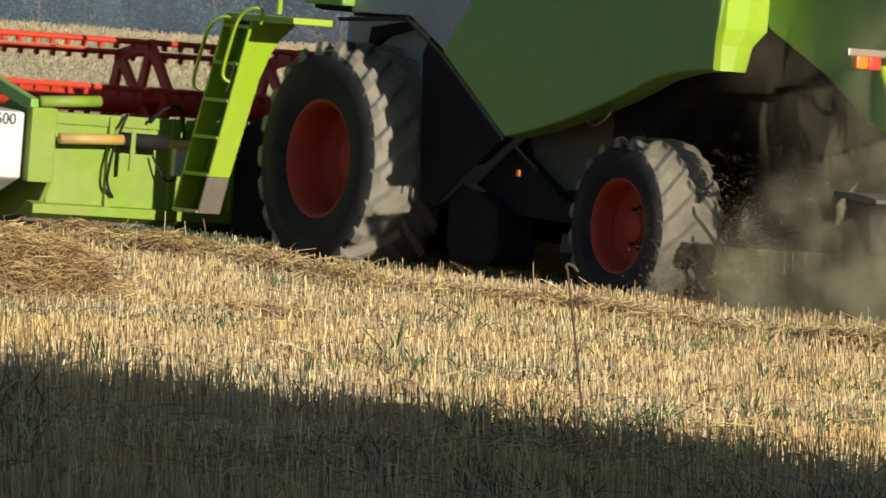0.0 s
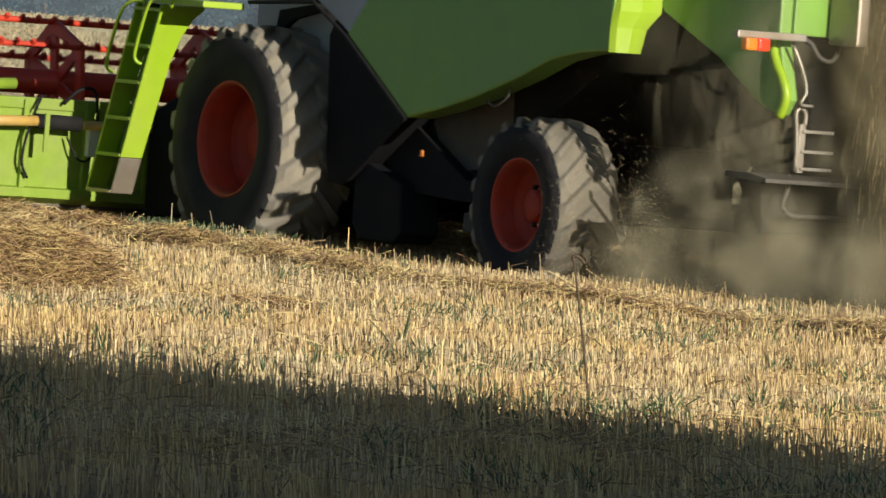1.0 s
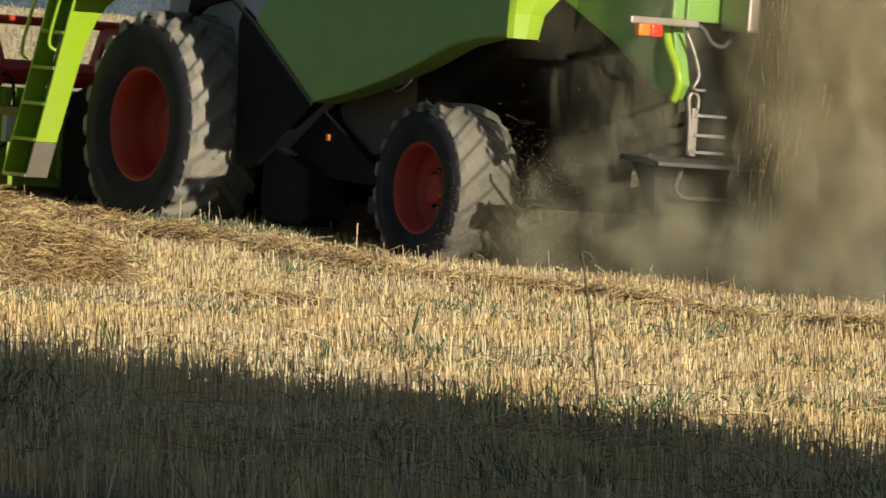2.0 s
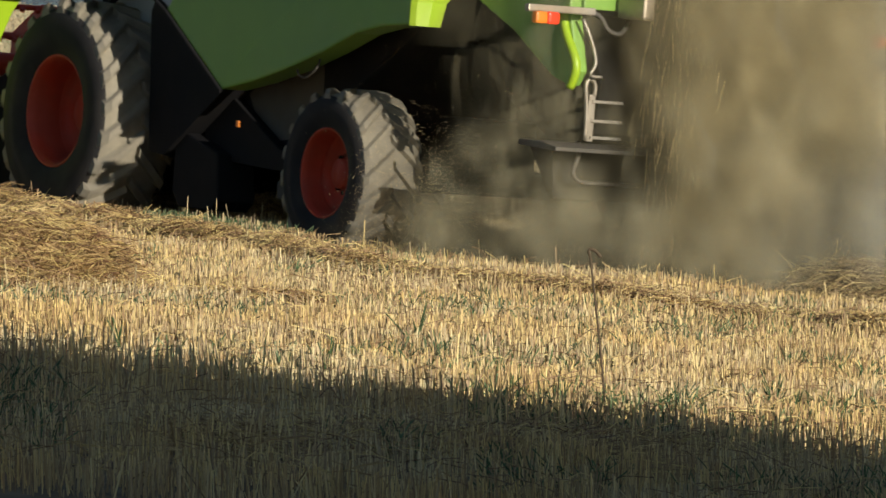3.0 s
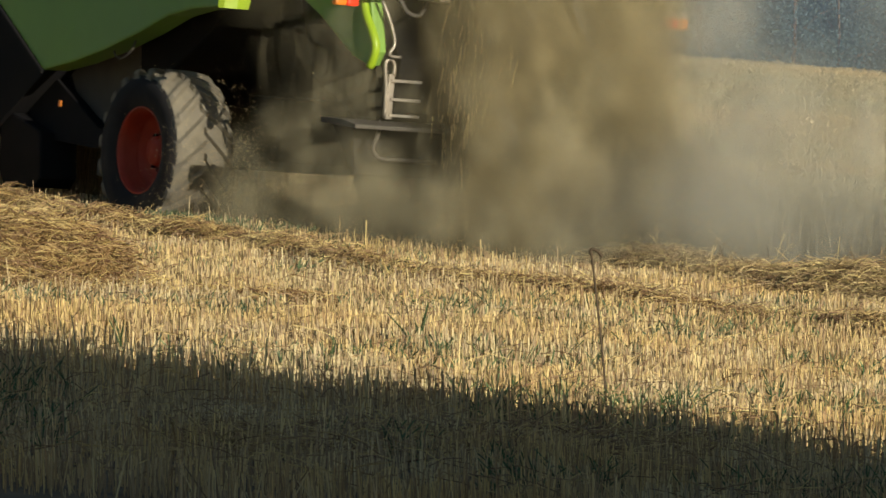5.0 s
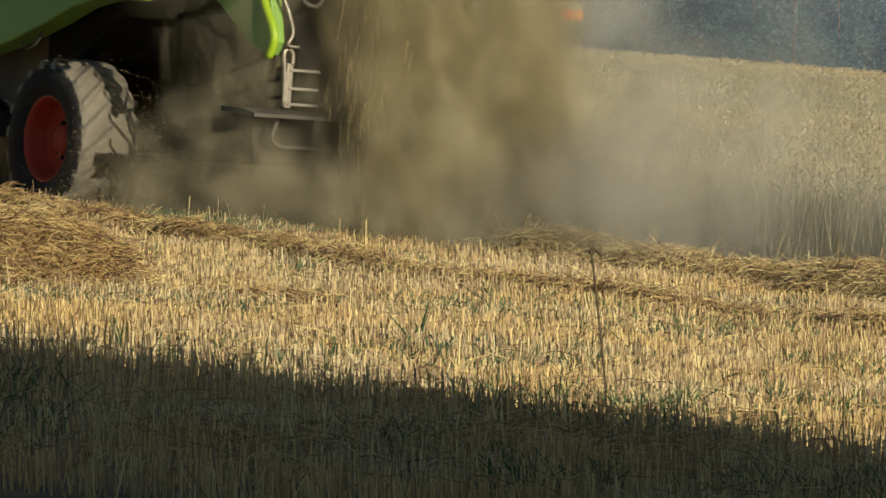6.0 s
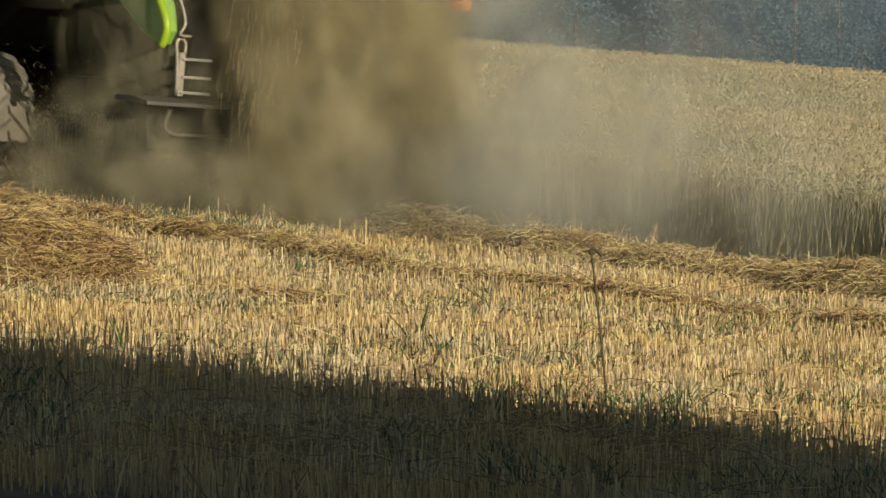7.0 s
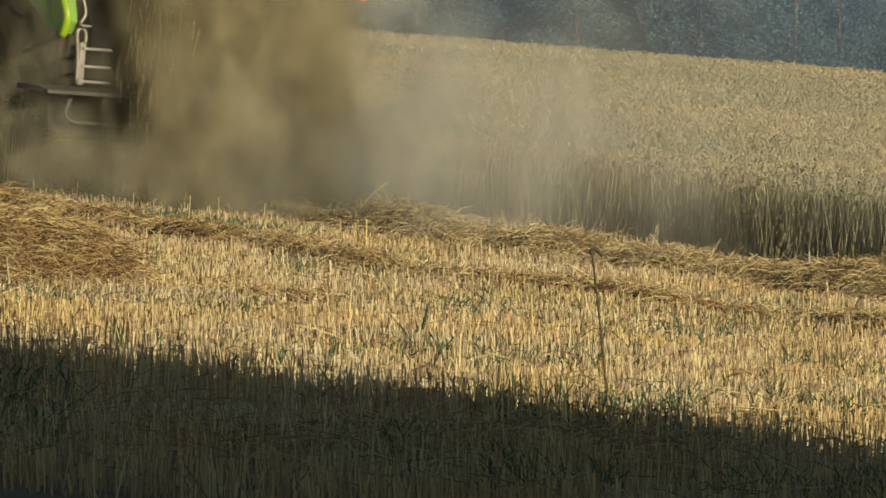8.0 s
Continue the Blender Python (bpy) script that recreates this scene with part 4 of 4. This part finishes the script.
        for rad, t in ((R + 0.03, -0.02), (R + 0.03, 0.02), (R - 0.075, 0.02), (R - 0.075, -0.02)):
            rings.append([bm.verts.new((rad * math.sin(k * math.tau / 6), y + t, rad * math.cos(k * math.tau / 6))) for k in range(6)])
        for q, w in zip(rings, rings[1:] + rings[:1]):
            for k in range(6):
                bm.faces.new((q[k], q[(k + 1) % 6], w[(k + 1) % 6], w[k]))
        part("reel_star", bm, RED, reel, "flat red six-sided reel star")
        for k in range(6):
            part("reel_spoke", boxed((0, y, R * 0.53), (0.095, 0.036, R * 0.86), 0.004), RED, reel, at=Matrix.Rotation(k * math.tau / 6, 4, "Y"))
    for k in range(6):
        a = k * math.tau / 6
        x, z = R * math.sin(a), R * math.cos(a)
        bm = tube(bmesh.new(), [(x, -W + 0.12, z), (x, W - 0.1, z)], 0.024, 8)
        for j in range(40):
            y = -W + 0.2 + j * 0.144
            box(bm, (x * 1.0, y, z - 0.03 * 1), (0.03, 0.035, 0.06))
        part("tine_bar", bm, RED, reel, "red tine bar with spring fingers")
    return h, reel, (RX, RZ)


machine, wheels = combine()
head, reel, reel_at = header()


# ---- dust and chaff, in rigid clouds that travel with the machine ----
def flakes(centres, size):
    """A small three-cornered flake at each centre, turned at random."""
    n = len(centres)
    a = rng.normal(size=(n, 3)).astype(np.float32)
    a /= np.linalg.norm(a, axis=1)[:, None]
    b = np.cross(a, rng.normal(size=(n, 3)).astype(np.float32))
    b /= np.linalg.norm(b, axis=1)[:, None] + 1e-9
    s = np.broadcast_to(size, n)[:, None]
    v = np.stack([centres + a * s, centres + (-0.5 * a + 0.87 * b) * s, centres + (-0.5 * a - 0.87 * b) * s], 1).reshape(-1, 3)
    return v, np.arange(3 * n).reshape(-1, 3)


def billow(p, strength, scale, seed):
    """Shifts points by a few long waves, so that a cloud gathers into uneven billows."""
    r = np.random.default_rng(seed)
    q = p.copy()
    for k in range(7):
        d = r.normal(size=3)
        d *= (1 + k * 0.6) / scale / np.linalg.norm(d)
        q += r.normal(size=3)[None] * (strength / (1 + k * 0.45)) * np.sin(p @ d * 6.28 + r.uniform(0, 6.28))[:, None]
    return q


def cloud(name, pts, size, material, lab, lag=1.0, category="dust"):
    pts[:, 2] = np.maximum(pts[:, 2], 0.04)
    v, f = flakes(pts, size)
    ob = new(name, mesh_np(name, v, f, material))
    ob.matrix_basis = machine_pose(0)
    tagged(ob, lab, category, "", "stuff")
    return ob, lag


def puffs(name, centres, radius, material, lab, lag=1.0, spread=math.pi):
    """A cloud of small soft puffs, each a shallow eight-sided dish turned at random."""
    n = len(centres)
    radius = np.broadcast_to(radius, n)
    centres = centres.copy()
    centres[:, 2] = np.maximum(centres[:, 2], 0.05)
    az = rng.uniform(-spread, spread, n) - math.pi / 2
    nor = np.stack([np.cos(az), np.sin(az), rng.normal(0, 0.35, n)], 1)
    nor /= np.linalg.norm(nor, axis=1)[:, None]
    u = np.cross(nor, np.array([0.0, 0.0, 1.0]))
    u /= np.linalg.norm(u, axis=1)[:, None]
    w = np.cross(nor, u)
    k = 8
    ang = np.arange(k) * math.tau / k
    ring = centres[:, None] + radius[:, None, None] * (u[:, None] * np.cos(ang)[None, :, None] + w[:, None] * np.sin(ang)[None, :, None]) * 1.08
    v = np.concatenate([(centres + nor * radius[:, None] * 0.25)[:, None], ring], 1).reshape(-1, 3)
    pat = np.array([(0, 1 + i, 1 + (i + 1) % k) for i in range(k)])
    f = (np.arange(n)[:, None, None] * (k + 1) + pat).reshape(-1, 3)
    me = mesh_np(name, v, f, material)
    flat = np.concatenate([[(0.0, 0.0)], np.stack([np.cos(ang), np.sin(ang)], 1) * 1.08])
    lay = me.uv_layers.new(name="puff")
    lay.data.foreach_set("uv", np.tile(flat[pat].reshape(-1), n).astype(np.float32))
    ob = new(name, me)
    ob.matrix_basis = machine_pose(0)
    tagged(ob, lab, "dust", "", "stuff")
    return ob, lag


def dust():
    made = []
    # falling straw and dust below the hood
    n = 3400
    z = 2.7 - 2.7 * rng.random(n)
    y = -0.18 + rng.uniform(-0.76, 0.68, n) * (1 + 0.06 * (2.4 - z)) + rng.normal(0, 0.04, n) * (1 + 1.2 * (2.6 - z))
    p = np.stack([-3.2 - 0.2 * (2.5 - z) + rng.normal(0, 0.25, n), y, z], 1)
    made.append(puffs("straw_dust_column", p, rng.uniform(0.26, 0.5, n), DUST, "dense brown column of straw dust falling behind the harvester"))
    # straws in the falling stream
    n = 240
    z = 2.4 * rng.random(n)
    y = np.where(rng.random(n) < 0.7, 0.70 + 0.07 * (2.4 - z) - np.abs(rng.normal(0, 0.25, n)), rng.uniform(-0.8, 0.7, n)) + 0.03 * (2.2 - z) * rng.normal(0, 1, n)
    p = np.stack([-3.15 - 0.2 * (2.4 - z) + rng.normal(0, 0.16, n), y, z], 1)
    d = np.stack([rng.normal(0, 0.012, n), rng.normal(0, 0.012, n), rng.uniform(0.04, 0.14, n)], 1)
    v, f = strips(np.stack([p - d, p + d], 1), 0.0011)
    ob = new("falling_straw", mesh_of("falling_straw", v.tolist(), f, CHAFF))
    tagged(ob, "golden straws falling in the stream behind the hood", "straw", "", "stuff")
    ob.matrix_basis = machine_pose(0)
    made.append((ob, 1.0))
    # grey dust shed along the far side of the column
    n = 190
    z = 2.8 * rng.random(n)
    p = np.stack([-3.5 - np.abs(rng.normal(0, 0.5, n)), -0.90 - np.abs(rng.normal(0, 0.45, n)), z], 1)
    made.append(puffs("fine_dust_haze", p, rng.uniform(0.3, 0.55, n), HAZE, "pale grey veil of fine dust beside the falling straw"))
    # billows rolling out low behind it
    n = 720
    u = rng.random(n) ** 0.9
    p = np.stack([-1.9 - 3.0 * u + rng.normal(0, 0.3, n), rng.normal(0.0, 0.85, n), 0.1 + np.abs(rng.normal(0, 0.38, n)) * (0.8 + 0.7 * u)], 1)
    made.append(puffs("low_dust_cloud", billow(p, 0.14, 1.8, 3), rng.uniform(0.18, 0.42, n), LOWDUST, "low rolling cloud of brown dust over the fresh straw"))
    # fine haze that falls behind and thins out
    for k, (lag, back, num) in enumerate(((0.95, 0.3, 80), (0.89, 0.2, 56), (0.82, 0.1, 36))):
        z = np.abs(rng.normal(0, 0.9, num)) + 0.1
        p = np.stack([-3.5 - back - rng.random(num) * 1.6 + rng.normal(0, 0.6, num), rng.normal(-1.0, 0.9, num), z], 1)
        made.append(puffs("fine_dust_haze", billow(p, 0.12, 3.5, 10 + k), rng.uniform(0.5, 0.9, num), HAZE, "thin pale grey haze of fine dust drifting behind", lag))
    # dust under the machine and behind the rear wheel
    n = 440
    p = np.stack([-1.0 - 1.9 * rng.random(n), rng.normal(0.9, 0.3, n), np.abs(rng.normal(0.05, 0.36, n))], 1)
    made.append(puffs("wheel_dust", billow(p, 0.08, 1.2, 5), rng.uniform(0.16, 0.34, n), LOWDUST, "thin dust swirling behind the rear wheel"))
    n = 140
    p = np.stack([-1.45 - 1.5 * rng.random(n) ** 0.8, rng.uniform(0.3, 1.3, n), 0.2 + 2.0 * rng.random(n) ** 1.4], 1)
    made.append(puffs("wheel_dust", p, rng.uniform(0.35, 0.6, n), LOWDUST, "thin dust hanging under the straw hood"))
    n = 9000
    p = np.stack([-0.80 - np.abs(rng.normal(0, 0.5, n)), rng.normal(1.40, 0.2, n), np.abs(rng.normal(0.3, 0.4, n))], 1)
    made.append(cloud("flying_chaff", p, rng.uniform(0.002, 0.005, n), CHAFF, "pale chaff flakes flying up behind the rear wheel", 1.0, "chaff"))
    n = 800
    p = np.stack([-0.3 - 2.6 * rng.random(n), rng.normal(1.5, 0.3, n), 0.3 + 1.8 * rng.random(n)], 1)
    made.append(cloud("flying_chaff", p, rng.uniform(0.002, 0.0042, n), CHAFF, "sparse pale chaff flakes hanging in the air", 1.0, "chaff"))
    return made


def still_haze():
    """Added puffs imitate haze: dust-coloured over the uncut crop, blue before the far forest."""
    n = 130
    a, l = rng.uniform(-3, 26, n), rng.uniform(-16, -4, n)
    c = np.array([tuple(field(p, q, h)) for p, q, h in zip(a, l, np.abs(rng.normal(0.3, 0.55, n)) + 0.3)])
    puffs("haze_veil", c, rng.uniform(1.1, 2.0, n), VEIL, "thin dust-coloured puffs imitating depth haze over the standing wheat", spread=0.9)[0].matrix_basis = Matrix()
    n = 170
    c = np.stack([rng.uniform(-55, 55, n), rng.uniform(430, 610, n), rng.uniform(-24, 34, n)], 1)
    puffs("blue_haze_puffs", c, rng.uniform(18, 32, n), HAZE_TINT, "pale blue see-through puffs imitating haze before the far forest", spread=0.9)[0].matrix_basis = Matrix()


still_haze()
clouds = dust()


def motions():
    walk(machine, [(t, machine_pose(s)) for t, s in WAY])
    walk(head, [(t, machine_pose(s)) for t, s in WAY])
    for cl, lag in clouds:
        walk(cl, [(t, machine_pose(s * lag)) for t, s in WAY])
    for wl, x, y, r in wheels:
        walk(wl, [(t, pose(x, y, r - 0.02, 0, math.degrees(s / (r * 0.97)), 0)) for t, s in WAY])
    walk(reel, [(0.25 * k, pose(reel_at[0], 0, reel_at[1], 0, -18.2 + 0.25 * k * 146.0, 0)) for k in range(33)])


motions()
